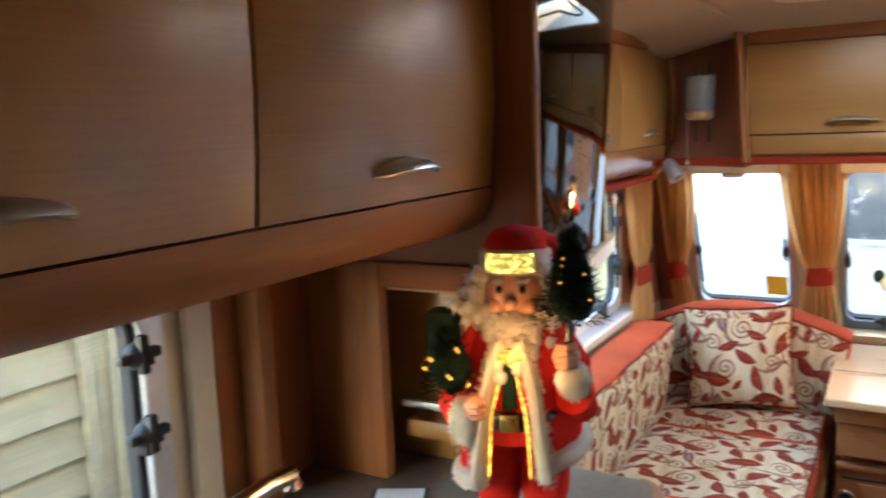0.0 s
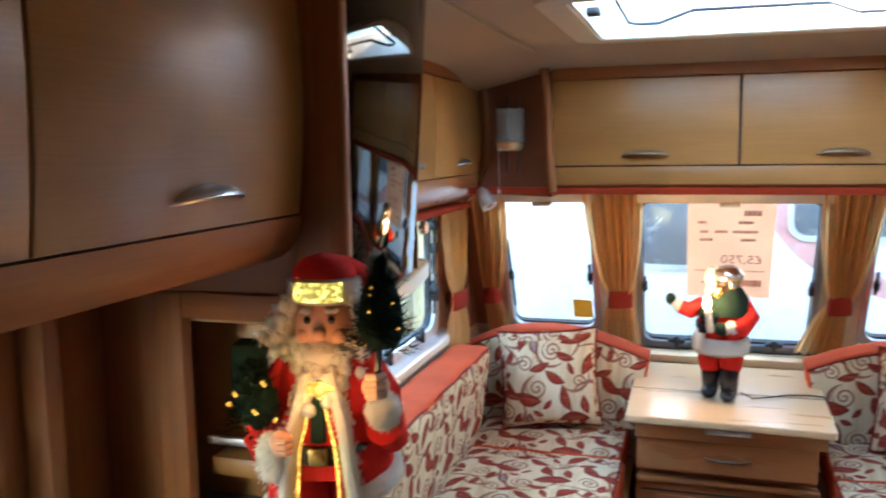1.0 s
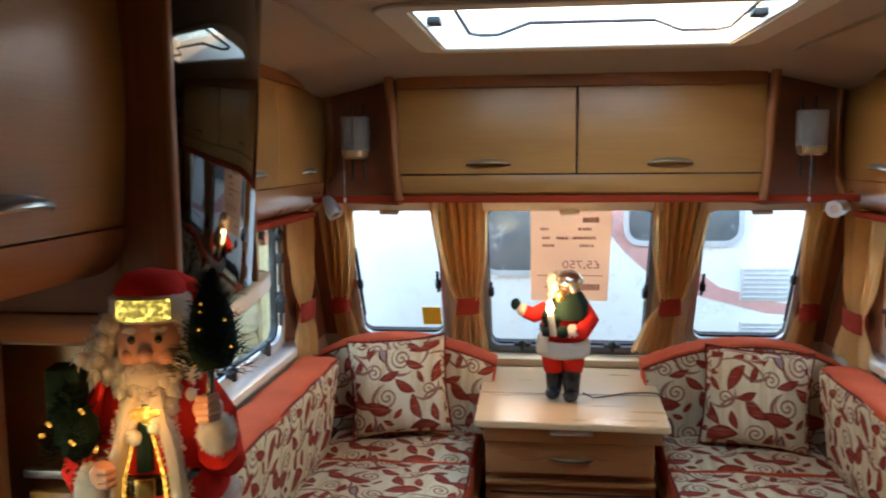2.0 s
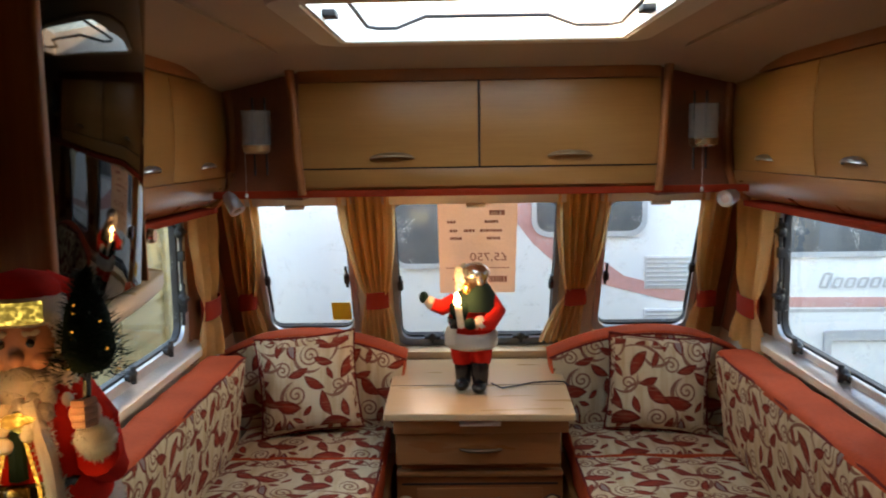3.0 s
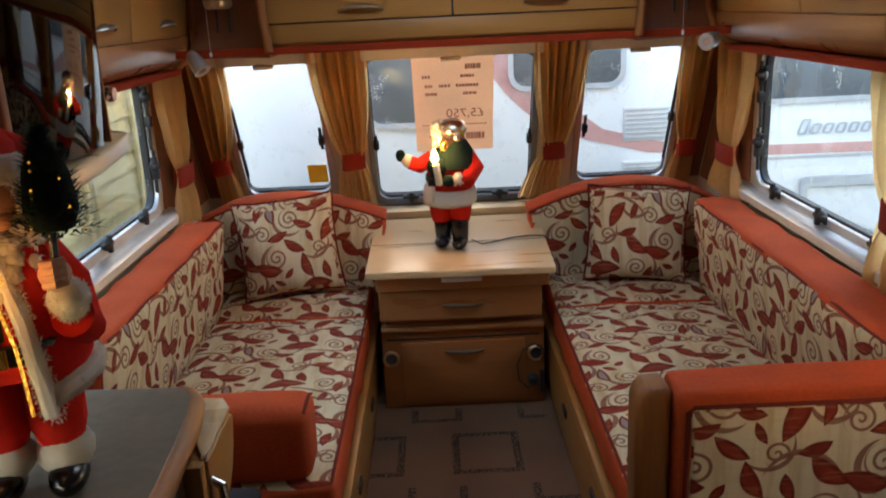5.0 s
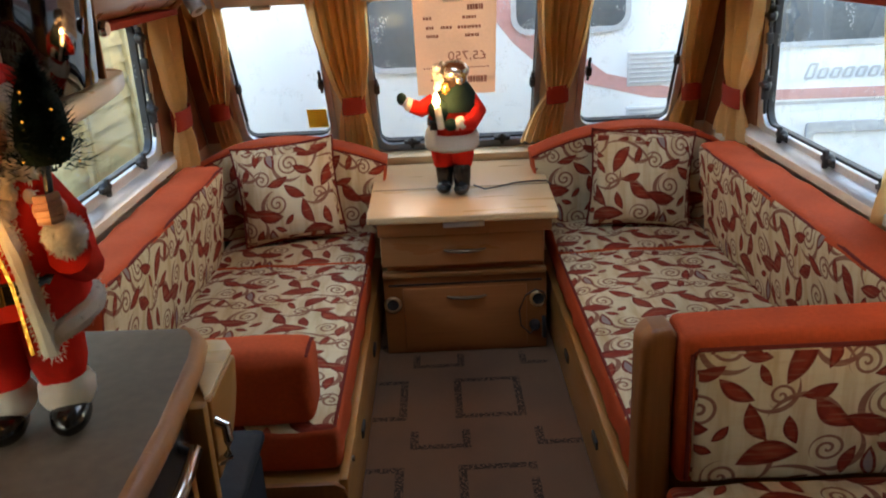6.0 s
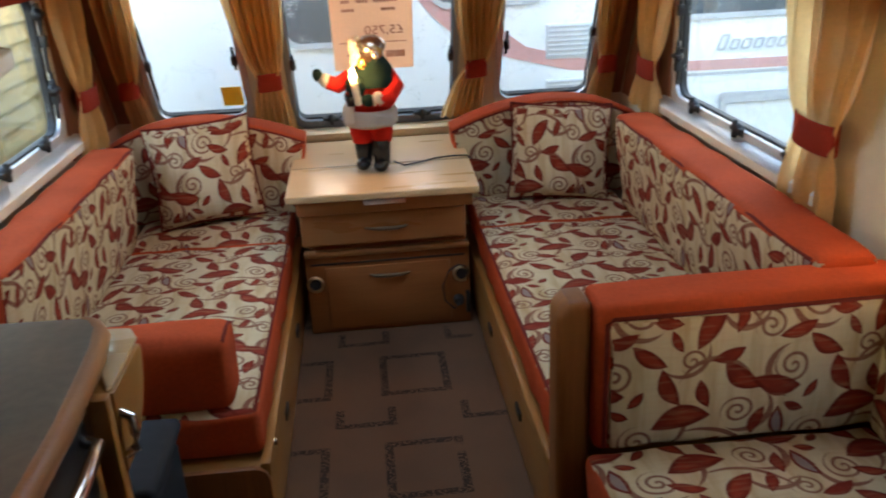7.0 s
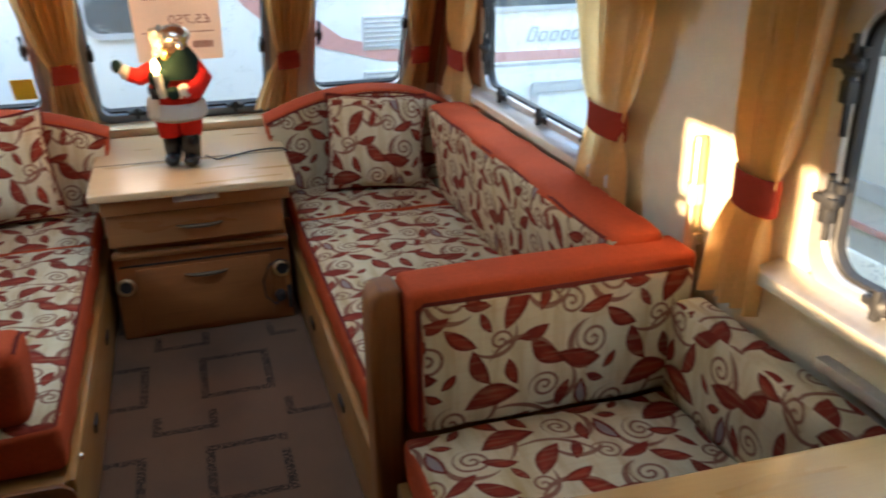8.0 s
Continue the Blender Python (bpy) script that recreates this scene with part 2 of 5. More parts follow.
OAK = wood("oak_laminate", (0.385, 0.178, 0.045), (0.295, 0.128, 0.030), coat=0.18)
OAK_V = wood("oak_laminate_upright", (0.385, 0.178, 0.045), (0.295, 0.128, 0.030), along=False)
BEECH = wood("pale_beech", (0.68, 0.49, 0.27), (0.57, 0.39, 0.20), rough=0.3, coat=0.4)
TABLEOAK = wood("golden_table_oak", (0.58, 0.36, 0.14), (0.47, 0.27, 0.095), rough=0.3, coat=0.4)
CHERRY = wood("cherry_trim", (0.33, 0.118, 0.030), (0.23, 0.075, 0.018), rough=0.55, coat=0.03)
CHERRY_V = wood("cherry_trim_upright", (0.33, 0.118, 0.030), (0.23, 0.075, 0.018), along=False, rough=0.55, coat=0.03)
DARKWOOD = wood("dark_rear_wall_wood", (0.075, 0.032, 0.014), (0.045, 0.018, 0.008), along=False, rough=0.5, coat=0.0)
POSTWOOD = wood("warm_brown_post", (0.29, 0.105, 0.027), (0.20, 0.068, 0.017), along=False, rough=0.45, coat=0.05)
ROLL = wood("mid_brown_roll", (0.37, 0.165, 0.055), (0.28, 0.115, 0.036), rough=0.3)
PELMET = cloth("pelmet_cloth", (0.36, 0.04, 0.012))
PANEL = plain("brown_corner_panel", (0.23, 0.085, 0.038), 0.6, var=0.15, scale=120, bump=0.001)
FLORAL = floral("floral_cloth")
RED = cloth("terracotta_cloth", (0.58, 0.090, 0.028), var=0.2)
TIE = cloth("tieback_cloth", (0.33, 0.036, 0.018))
DARKRED = cloth("dark_red_piping", (0.20, 0.03, 0.022))
CURTAIN = cloth("golden_curtain_cloth", (0.86, 0.60, 0.29), var=0.1, through=0.68)
VINYL = plain("cream_wall_vinyl", (0.63, 0.54, 0.38), 0.7, var=0.06, scale=160, bump=0.0015)
CEIL = plain("ceiling_lining", (0.46, 0.36, 0.25), 0.75, var=0.04, scale=200, bump=0.0008)
WHITE = plain("white_plastic", (0.75, 0.74, 0.70), 0.4, var=0.05)
CREAM = plain("cream_plastic", (0.66, 0.60, 0.48), 0.45, var=0.05)
ALU = plain("brushed_aluminium", (0.62, 0.62, 0.62), 0.45, 0.85, var=0.1, scale=60)
HANDLE = plain("pewter_handle", (0.40, 0.38, 0.35), 0.36, 0.9, var=0.1, scale=60)
DARKHANDLE = plain("dark_bronze_handle", (0.16, 0.11, 0.07), 0.45, 0.7, var=0.1, scale=60)
DULLBRONZE = plain("dull_bronze_handle", (0.27, 0.17, 0.085), 0.5, 0.6, var=0.1, scale=60)
CHROME = plain("chrome", (0.80, 0.80, 0.80), 0.14, 1.0, var=0.03)
# Pale and barely metallic: the window's reflection is put into the colour.
BRIGHT = plain("pale_reflection_metal", (0.86, 0.87, 0.88), 0.42, 0.35, var=0.03)
BRASS = plain("pale_brass", (0.72, 0.55, 0.32), 0.28, 0.9, var=0.08)
BLACK = plain("black_plastic", (0.016, 0.016, 0.018), 0.55, var=0.3)
CHAR = plain("charcoal_enamel", (0.035, 0.037, 0.043), 0.3, var=0.2)
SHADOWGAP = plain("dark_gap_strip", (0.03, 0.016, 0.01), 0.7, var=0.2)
WORKTOP = plain("grey_worktop_laminate", (0.185, 0.142, 0.098), 0.58, var=0.16, scale=55, bump=0.0003)
WORKTOP.node_tree.nodes["Principled BSDF"].inputs["Specular IOR Level"].default_value = 0.2
EDGEWOOD = wood("round_edge_wood", (0.40, 0.17, 0.05), (0.29, 0.115, 0.032), rough=0.48, coat=0.05)
CARPET = carpet_mat()
PANE = glass_mat("clear_acrylic")
PANE_DRY = glass_mat("dry_clear_acrylic", rain=0.0)
FROST, _ft, _fb = blank("frosted_glass")
setp(_ft, _fb, mixc(_ft, ramp(_ft, noise_tex(_ft, uvmap(_ft), 60, 3), 0.3, 0.7), (0.46, 0.44, 0.41), (0.54, 0.52, 0.48)), 0.3)
_mx = nd(_ft, "MixShader", {0: 0.2, 1: nd(_ft, "BsdfTransparent", {0: (0.9, 0.88, 0.85, 1)}).outputs[0], 2: _fb.outputs[0]})
_ft.links.new(_mx.outputs[0], _ft.nodes["Material Output"].inputs[0])
SMOKED, _st, _sb = blank("smoked_mirror_gloss")
setp(_st, _sb, mixc(_st, ramp(_st, noise_tex(_st, uvmap(_st), 3, 3), 0.3, 0.7), (0.018, 0.016, 0.015), (0.023, 0.020, 0.019)), 0.04, 1.0)


# ---- mesh helpers ----
def finish(bm):
    """Box-projected UVs in metres, smooth faces, sharp edges kept."""
    if len(bm.faces) > 1:
        bmesh.ops.recalc_face_normals(bm, faces=bm.faces)
    bm.normal_update()
    uv = bm.loops.layers.uv.verify()
    for f in bm.faces:
        n = f.normal
        a = max(range(3), key=lambda i: abs(n[i]))
        i, j = ((1, 2), (0, 2), (0, 1))[a]
        for l in f.loops:
            l[uv].uv = (l.vert.co[i], l.vert.co[j])
        f.smooth = True
    for e in bm.edges:
        if len(e.link_faces) == 2 and e.calc_face_angle(0) > radians(38):
            e.smooth = False


def part(name, bm, mats, parent=None, label="", pick=None):
    """Links a bmesh in world coordinates as one mesh object, under a thing or a part."""
    finish(bm)
    mats = mats if isinstance(mats, (list, tuple)) else [mats]
    if pick:
        for f in bm.faces:
            f.material_index = pick(f)
    me = bpy.data.meshes.new(name)
    bm.to_mesh(me)
    bm.free()
    for m in mats:
        me.materials.append(m)
    ob = new(name, me)
    if parent is not None:
        ob.parent = parent
        ob.matrix_parent_inverse = parent.matrix_world.inverted()
    if label:
        ob["label"] = label
    return ob


def thing(name, loc, label, category, group="", kind=""):
    ob = new(name)
    ob.empty_display_size = 0.05
    ob.matrix_world = Matrix.Translation(loc)
    ob.location = loc
    bpy.context.view_layer.update()
    return tagged(ob, label, category, group, kind)


def bx(x0, x1, y0, y1, z0, z1, bev=0.004, seg=2):
    """A box with rounded edges."""
    bm = bmesh.new()
    bmesh.ops.create_cube(bm, size=1.0, matrix=Matrix.LocRotScale(((x0 + x1) / 2, (y0 + y1) / 2, (z0 + z1) / 2), None, (abs(x1 - x0), abs(y1 - y0), abs(z1 - z0))))
    if bev:
        b = min(bev, 0.45 * min(abs(x1 - x0), abs(y1 - y0), abs(z1 - z0)))
        bmesh.ops.bevel(bm, geom=bm.edges[:], offset=b, segments=seg, profile=0.5, affect="EDGES")
    return bm


def join(*bms):
    out = bmesh.new()
    for b in bms:
        me = bpy.data.meshes.new("tmp")
        b.to_mesh(me)
        b.free()
        out.from_mesh(me)
        bpy.data.meshes.remove(me)
    return out


def moved(bm, m):
    bm.transform(m)
    return bm


def prism(points, axis, a0, a1, bev=0.0, seg=2):
    """A closed outline in the plane across the axis, drawn out from a0 to a1. Outline pairs: x-axis (y, z), y-axis (x, z), z-axis (x, y)."""
    bm = bmesh.new()
    def at(p, a):
        return {"x": (a, p[0], p[1]), "y": (p[0], a, p[1]), "z": (p[0], p[1], a)}[axis]
    lo = [bm.verts.new(at(p, a0)) for p in points]
    hi = [bm.verts.new(at(p, a1)) for p in points]
    n = len(points)
    caps = [bm.faces.new(lo[::-1]), bm.faces.new(hi)]
    for i in range(n):
        bm.faces.new((lo[i], lo[(i + 1) % n], hi[(i + 1) % n], hi[i]))
    bmesh.ops.recalc_face_normals(bm, faces=bm.faces)
    if bev:
        edges = {e for f in caps for e in f.edges}
        bmesh.ops.bevel(bm, geom=list(edges), offset=bev, segments=seg, profile=0.5, affect="EDGES")
    return bm


def sweep(path, r, n=8, closed=False, flat=1.0):
    """A round or flattened bar along a path; r may be one radius or one a point."""
    bm = bmesh.new()
    pts = [Vector(p) for p in path]
    rings = []
    for i, p in enumerate(pts):
        a = pts[i - 1] if (i or closed) else p
        c = pts[(i + 1) % len(pts)] if (i < len(pts) - 1 or closed) else p
        d = (c - a).normalized()
        ref = Vector((0, 0, 1)) if abs(d.z) < 0.9 else Vector((1, 0, 0))
        u = d.cross(ref).normalized()
        v = u.cross(d)
        rr = r[i] if isinstance(r, (list, tuple)) else r
        rings.append([bm.verts.new(p + (u * math.cos(2 * math.pi * k / n) + v * math.sin(2 * math.pi * k / n) * flat) * rr) for k in range(n)])
    m = len(rings)
    for i in range(m if closed else m - 1):
        a, b = rings[i], rings[(i + 1) % m]
        for k in range(n):
            bm.faces.new((a[k], a[(k + 1) % n], b[(k + 1) % n], b[k]))
    if not closed:
        bm.faces.new(rings[0][::-1])
        bm.faces.new(rings[-1])
    return bm


def lathe(profile, centre=(0, 0, 0), n=20, a0=0.0, a1=2 * math.pi):
    """Turns pairs of radius and height round an upright axis."""
    bm = bmesh.new()
    full = abs(a1 - a0 - 2 * math.pi) < 1e-6
    cols = n if full else n + 1
    grid = [[bm.verts.new((centre[0] + r * math.cos(a0 + (a1 - a0) * k / n), centre[1] + r * math.sin(a0 + (a1 - a0) * k / n), centre[2] + z)) for k in range(cols)] for r, z in profile]
    for i in range(len(grid) - 1):
        for k in range(n):
            k2 = (k + 1) % cols
            bm.faces.new((grid[i][k], grid[i][k2], grid[i + 1][k2], grid[i + 1][k]))
    bmesh.ops.remove_doubles(bm, verts=bm.verts, dist=1e-5)
    bmesh.ops.holes_fill(bm, edges=[e for e in bm.edges if len(e.link_faces) == 1], sides=0) if full else None
    return bm


def blob(c, r, n=12, jag=0.0, freq=6.0):
    """A rounded lump of three radii, roughened."""
    bm = bmesh.new()
    bmesh.ops.create_uvsphere(bm, u_segments=n + 4, v_segments=n, radius=1.0)
    for v in bm.verts:
        k = 1 + jag * noise.noise(v.co * freq + Vector(c) * 7)
        v.co = Vector((c[0] + v.co.x * r[0] * k, c[1] + v.co.y * r[1] * k, c[2] + v.co.z * r[2] * k))
    return bm


def rbox(x0, x1, y0, y1, z0, z1, r=0.03, puff=(0, 0, 0), step=0.045, rough=0.0, freq=5.0):
    """A stuffed cushion: a finely cut box with round edges, swollen faces and soft unevenness."""
    half = Vector(((x1 - x0) / 2, (y1 - y0) / 2, (z1 - z0) / 2))
    mid = Vector(((x0 + x1) / 2, (y0 + y1) / 2, (z0 + z1) / 2))
    bm = bmesh.new()
    def cuts(h):
        k = max(3, int(math.ceil(2 * h / step)))
        inner = [-h + r + (2 * h - 2 * r) * i / k for i in range(k + 1)]
        return [-h, -h + r * 0.3, -h + r * 0.65] + inner + [h - r * 0.65, h - r * 0.3, h]
    c = [cuts(h) for h in half]
    for a in range(3):
        i, j = [(1, 2), (2, 0), (0, 1)][a]
        for s in (-1, 1):
            g = []
            for u in c[i]:
                row = []
                for w in c[j]:
                    p = Vector((0, 0, 0))
                    p[a], p[i], p[j] = s * half[a], u, w
                    row.append(bm.verts.new(p))
                g.append(row)
            for p in range(len(g) - 1):
                for q in range(len(g[0]) - 1):
                    bm.faces.new((g[p][q], g[p + 1][q], g[p + 1][q + 1], g[p][q + 1]))
    bmesh.ops.remove_doubles(bm, verts=bm.verts, dist=1e-5)
    for v in bm.verts:
        p = v.co.copy()
        q = Vector([max(-half[k] + r, min(half[k] - r, p[k])) for k in range(3)])
        d = p - q
        if d.length > 1e-9:
            p = q + d.normalized() * r
        t = Vector([p[k] / half[k] for k in range(3)])
        for k in range(3):
            i, j = [(1, 2), (2, 0), (0, 1)][k]
            if puff[k]:
                p[k] += math.copysign(1, t[k]) * min(1, abs(t[k]) ** 3) * puff[k] * (1 - t[i] ** 4) * (1 - t[j] ** 4)
        p += mid
        if rough:
            w = noise.noise_vector(p * freq)
            p += w * rough
        v.co = p
    return bm


def grid_wall(us, vs, holes, at, thick):
    """A sheet cut along us and vs, without the cells inside the holes (u0, u1, v0, v1), mapped by at(u, v) and given a thickness vector."""
    us = sorted(set(us) | {h[0] for h in holes} | {h[1] for h in holes})
    vs = sorted(set(vs) | {h[2] for h in holes} | {h[3] for h in holes})
    bm = bmesh.new()
    g = [[bm.verts.new(at(u, v)) for v in vs] for u in us]
    faces = []
    for i in range(len(us) - 1):
        for j in range(len(vs) - 1):
            cu, cv = (us[i] + us[i + 1]) / 2, (vs[j] + vs[j + 1]) / 2
            if not any(h[0] < cu < h[1] and h[2] < cv < h[3] for h in holes):
                faces.append(bm.faces.new((g[i][j], g[i + 1][j], g[i + 1][j + 1], g[i][j + 1])))
    bmesh.ops.delete(bm, geom=[v for v in bm.verts if not v.link_faces], context="VERTS")
    ex = bmesh.ops.extrude_face_region(bm, geom=faces)
    bmesh.ops.translate(bm, vec=thick, verts=[e for e in ex["geom"] if isinstance(e, bmesh.types.BMVert)])
    return bm


def rounded(u0, u1, v0, v1, r, n=6):
    pts = []
    for cu, cv, a in ((u1 - r, v1 - r, 0), (u0 + r, v1 - r, 90), (u0 + r, v0 + r, 180), (u1 - r, v0 + r, 270)):
        for k in range(n + 1):
            t = radians(a + 90 * k / n)
            pts.append((cu + r * math.cos(t), cv + r * math.sin(t)))
    return pts


def ring(outer, inner, w0, w1, bev=0.003):
    """A frame between two outlines of the same count, in the local u, v plane, from depth w0 to w1."""
    bm = bmesh.new()
    n = len(outer)
    lo = [[bm.verts.new((u, v, w)) for u, v in loop] for loop, w in ((outer, w0), (outer, w1), (inner, w1), (inner, w0))]
    for a in range(4):
        p, q = lo[a], lo[(a + 1) % 4]
        for i in range(n):
            bm.faces.new((p[i], p[(i + 1) % n], q[(i + 1) % n], q[i]))
    bmesh.ops.recalc_face_normals(bm, faces=bm.faces)
    if bev:
        edges = [e for e in bm.edges if len(e.link_faces) == 2 and e.calc_face_angle(0) > 1.2]
        bmesh.ops.bevel(bm, geom=edges, offset=bev, segments=1, profile=0.5, affect="EDGES")
    return bm


def sheet(points, w):
    """One thin pane in the local u, v plane, facing +w."""
    bm = bmesh.new()
    bm.faces.new([bm.verts.new((u, v, w)) for u, v in points])
    return bm


def plane_matrix(origin, u, v):
    """Local u, v, w (w towards the room) to the world."""
    u, v = Vector(u).normalized(), Vector(v).normalized()
    w = u.cross(v)
    return Matrix.Translation(origin) @ Matrix((u, v, w)).transposed().to_4x4()


# ---- the shell ----
WX = 1.135                                  # inner face of the side walls


def front_y(z):
    """The sloping front wall's inner face at a height."""
    return 3.75 + 0.516 * (1.34 - z) if z > 0.6 else 4.132


tagged(part("floor", bx(-1.2, 1.2, -1.6, 4.25, -0.05, 0, 0), CARPET), "brown-grey carpet with dark broken squares on the caravan floor", "floor", kind="structure")

LEFT_HOLES = [(-0.15, 1.095, 0.86, 1.36), (1.95, 3.43, 0.815, 1.36)]
RIGHT_HOLES = [(0.35, 1.54, 0.805, 1.36), (2.3, 3.43, 0.805, 1.36)]
tagged(part("wall_left", grid_wall([-1.6, 4.3], [-0.05, 2.0], LEFT_HOLES, lambda u, v: (-WX, u, v), (-0.035, 0, 0)), VINYL), "cream vinyl side wall with two window openings", "wall", kind="structure")
tagged(part("wall_right", grid_wall([-1.6, 4.3], [-0.05, 2.0], RIGHT_HOLES, lambda u, v: (WX, u, v), (0.035, 0, 0)), VINYL), "cream vinyl side wall, sunlit beside the curtain", "wall", kind="structure")
FRONT_HOLES = [(-0.955, -0.545, 0.70, 1.345), (-0.36, 0.36, 0.645, 1.345), (0.545, 0.975, 0.70, 1.345)]
tagged(part("wall_front", grid_wall([-1.17, 1.17], [-0.05, 0.6, 1.95], FRONT_HOLES, lambda u, v: (u, front_y(v), v), (0, 0.035, 0.012)), VINYL), "cream front wall, sloping, with three window openings", "wall", kind="structure")
# Unseen rear wall, kept near and dark so less light bounces forward.
tagged(part("wall_rear", bx(-1.134, 1.134, -0.46, -0.42, 0.001, 1.858, 0), DARKWOOD), "unseen plain dark wall closing the rear to hold back light", "wall", kind="structure")

SKY = (-0.40, 0.41, 2.03, 2.70)             # roof light opening


def ceil_z(x, y):
    e = max(0.0, min(1.0, (abs(x) - 0.5) / 0.42))
    f = max(0.0, min(1.0, (y - 2.72) / 0.36))
    return 1.862 - 0.055 * e * e - 0.052 * f * f


tagged(part("ceiling", grid_wall([-1.17 + 0.09 * i for i in range(27)], [-1.62 + 0.13 * i for i in range(45)], [SKY], lambda u, v: (u, v, ceil_z(u, v)), (0, 0, 0.06)), CEIL), "pale curved ceiling lining with a roof light opening", "ceiling", kind="structure")
for sx in (-1, 1):
    tagged(part("trim", bx(sx * 0.62 - 0.003, sx * 0.62 + 0.003, -1.5, 3.0, 1.846, 1.856, 0.001), CEIL), "thin ceiling joint strip", "trim", kind="structure")

# roof light
rl = thing("roof_light", (0.005, 2.36, 1.86), "large clear roof light in a cream frame with a wire bar", "roof light", kind="structure")
m_sky = plane_matrix((0.005, 2.365, 1.862), (1, 0, 0), (0, -1, 0))
part("frame", moved(ring(rounded(-0.475, 0.475, -0.40, 0.40, 0.09), rounded(-0.40, 0.40, -0.328, 0.328, 0.02), -0.03, 0.008, 0.004), m_sky), CREAM, rl)
part("lining", moved(ring(rounded(-0.405, 0.405, -0.335, 0.335, 0.02), rounded(-0.392, 0.392, -0.322, 0.322, 0.02), -0.10, 0.004, 0), m_sky), WHITE, rl)
part("pane", moved(sheet(rounded(-0.40, 0.40, -0.33, 0.33, 0.02), -0.093), m_sky), PANE, rl).visible_shadow = False
bar = [(-0.31, 0.26), (-0.31, -0.14), (-0.285, -0.18), (-0.235, -0.18), (-0.15, 0.012), (0.15, 0.004), (0.24, -0.175), (0.33, -0.18), (0.355, -0.14), (0.335, 0.26)]
part("wire_bar", sweep([(0.005 + u, 2.365 - v, 1.874) for u, v in bar], 0.005, 8), BLACK, rl, "thin dark wire handle")
for sx in (-1, 1):
    part("catch", bx(0.005 + sx * 0.40, 0.005 + sx * 0.36, 2.28, 2.34, 1.868, 1.885, 0.004), BLACK, rl)


# ---- windows ----
def latch(m, u, v, turn=0):
    """A black two-armed window catch in the local plane."""
    b = join(blob((0, 0, 0.012), (0.018, 0.016, 0.014), 8), bx(-0.028, 0.028, -0.006, 0.006, 0.008, 0.020, 0.003), bx(-0.006, 0.006, -0.02, 0.024, 0.014, 0.026, 0.003), bx(0.01, 0.024, -0.016, -0.004, 0.0, 0.012, 0.002))
    return moved(b, m @ pose(u, v, 0.0, 0, 0, turn) @ Matrix.Scale(1.35, 4))


def window(name, m, u0, u1, v0, v1, catches, stays, label, rad=0.07, frame_mat=None, slim=1.0):
    w = thing(name, m @ Vector(((u0 + u1) / 2, v0, 0)), label, "window", kind="structure")
    fm = frame_mat or ALU
    part("window_frame", moved(ring(rounded(u0 - 0.022, u1 + 0.022, v0 - 0.022, v1 + 0.022, rad + 0.02), rounded(u0 + 0.022 * slim, u1 - 0.022 * slim, v0 + 0.022, v1 - 0.022 * slim, rad), -0.03, 0.010), m), fm, w)
    part("window_seal", moved(ring(rounded(u0 + 0.018 * slim, u1 - 0.018 * slim, v0 + 0.018, v1 - 0.018 * slim, rad), rounded(u0 + 0.034 * slim, u1 - 0.034 * slim, v0 + 0.030, v1 - 0.034 * slim, rad - 0.012), -0.034, -0.006), m), BLACK, w)
    pane = part("pane", moved(sheet(rounded(u0 + 0.012, u1 - 0.012, v0 + 0.012, v1 - 0.012, rad), -0.02), m), PANE_DRY if name == "window_4" else PANE, w)
    pane.visible_shadow = False
    for u, v, a in catches:
        part("latch", latch(m, u, v, a), BLACK, w)
    for u, va, vb in stays:
        part("stay_arm", moved(join(sweep([(u, va, 0.012), (u, vb, 0.018)], 0.007, 8), bx(u - 0.012, u + 0.012, (va + vb) / 2 - 0.03, (va + vb) / 2 + 0.01, 0.004, 0.028, 0.004)), m), BLACK, w)
    return w


m_left = plane_matrix((-WX, 0, 0), (0, 1, 0), (0, 0, 1))        # w = y x z = +x
m_right = plane_matrix((WX, 0, 0), (0, -1, 0), (0, 0, 1))       # w = -x
slope = Vector((0, -0.516, 1)).normalized()
m_front = plane_matrix((0, front_y(0.9), 0.9), (1, 0, 0), slope)
k_slope = math.sqrt(1 + 0.516 ** 2)


def fv(z):
    return (z - 0.9) * k_slope


w1 = window("window_1", m_left, 1.97, 3.41, 0.825, 1.35, [(2.47, 0.853, 0), (2.825, 0.853, 0), (3.17, 0.853, 0), (3.36, 1.0, 90), (3.36, 1.255, 90)], [(3.365, 0.90, 1.06), (3.365, 1.06, 1.29)], "aluminium-framed side window with black catches, fence beyond")
w2 = window("window_2", m_right, -3.41, -2.32, 0.815, 1.35, [(-2.473, 0.838, 0), (-2.812, 0.838, 0), (-3.17, 0.838, 0), (-3.35, 0.985, 90), (-3.35, 1.23, 90)], [(-3.355, 0.88, 1.04), (-3.355, 1.04, 1.28)], "aluminium-framed side window with black catches, wet glass")
w3 = window("window_3", m_right, -1.525, -0.37, 0.815, 1.35, [(-1.34, 0.838, 0), (-1.0, 0.838, 0), (-1.497, 0.982, 90), (-1.50, 1.227, 90)], [(-1.50, 0.90, 1.03), (-1.50, 1.10, 1.28)], "aluminium-framed dinette window in sunlight")
w4 = window("window_4", m_left, -0.13, 1.075, 0.88, 1.35, [(0.4, 0.91, 0), (1.042, 1.115, 0), (1.038, 1.238, 0)], [(1.040, 1.09, 1.14)], "aluminium-framed kitchen window with black stays")
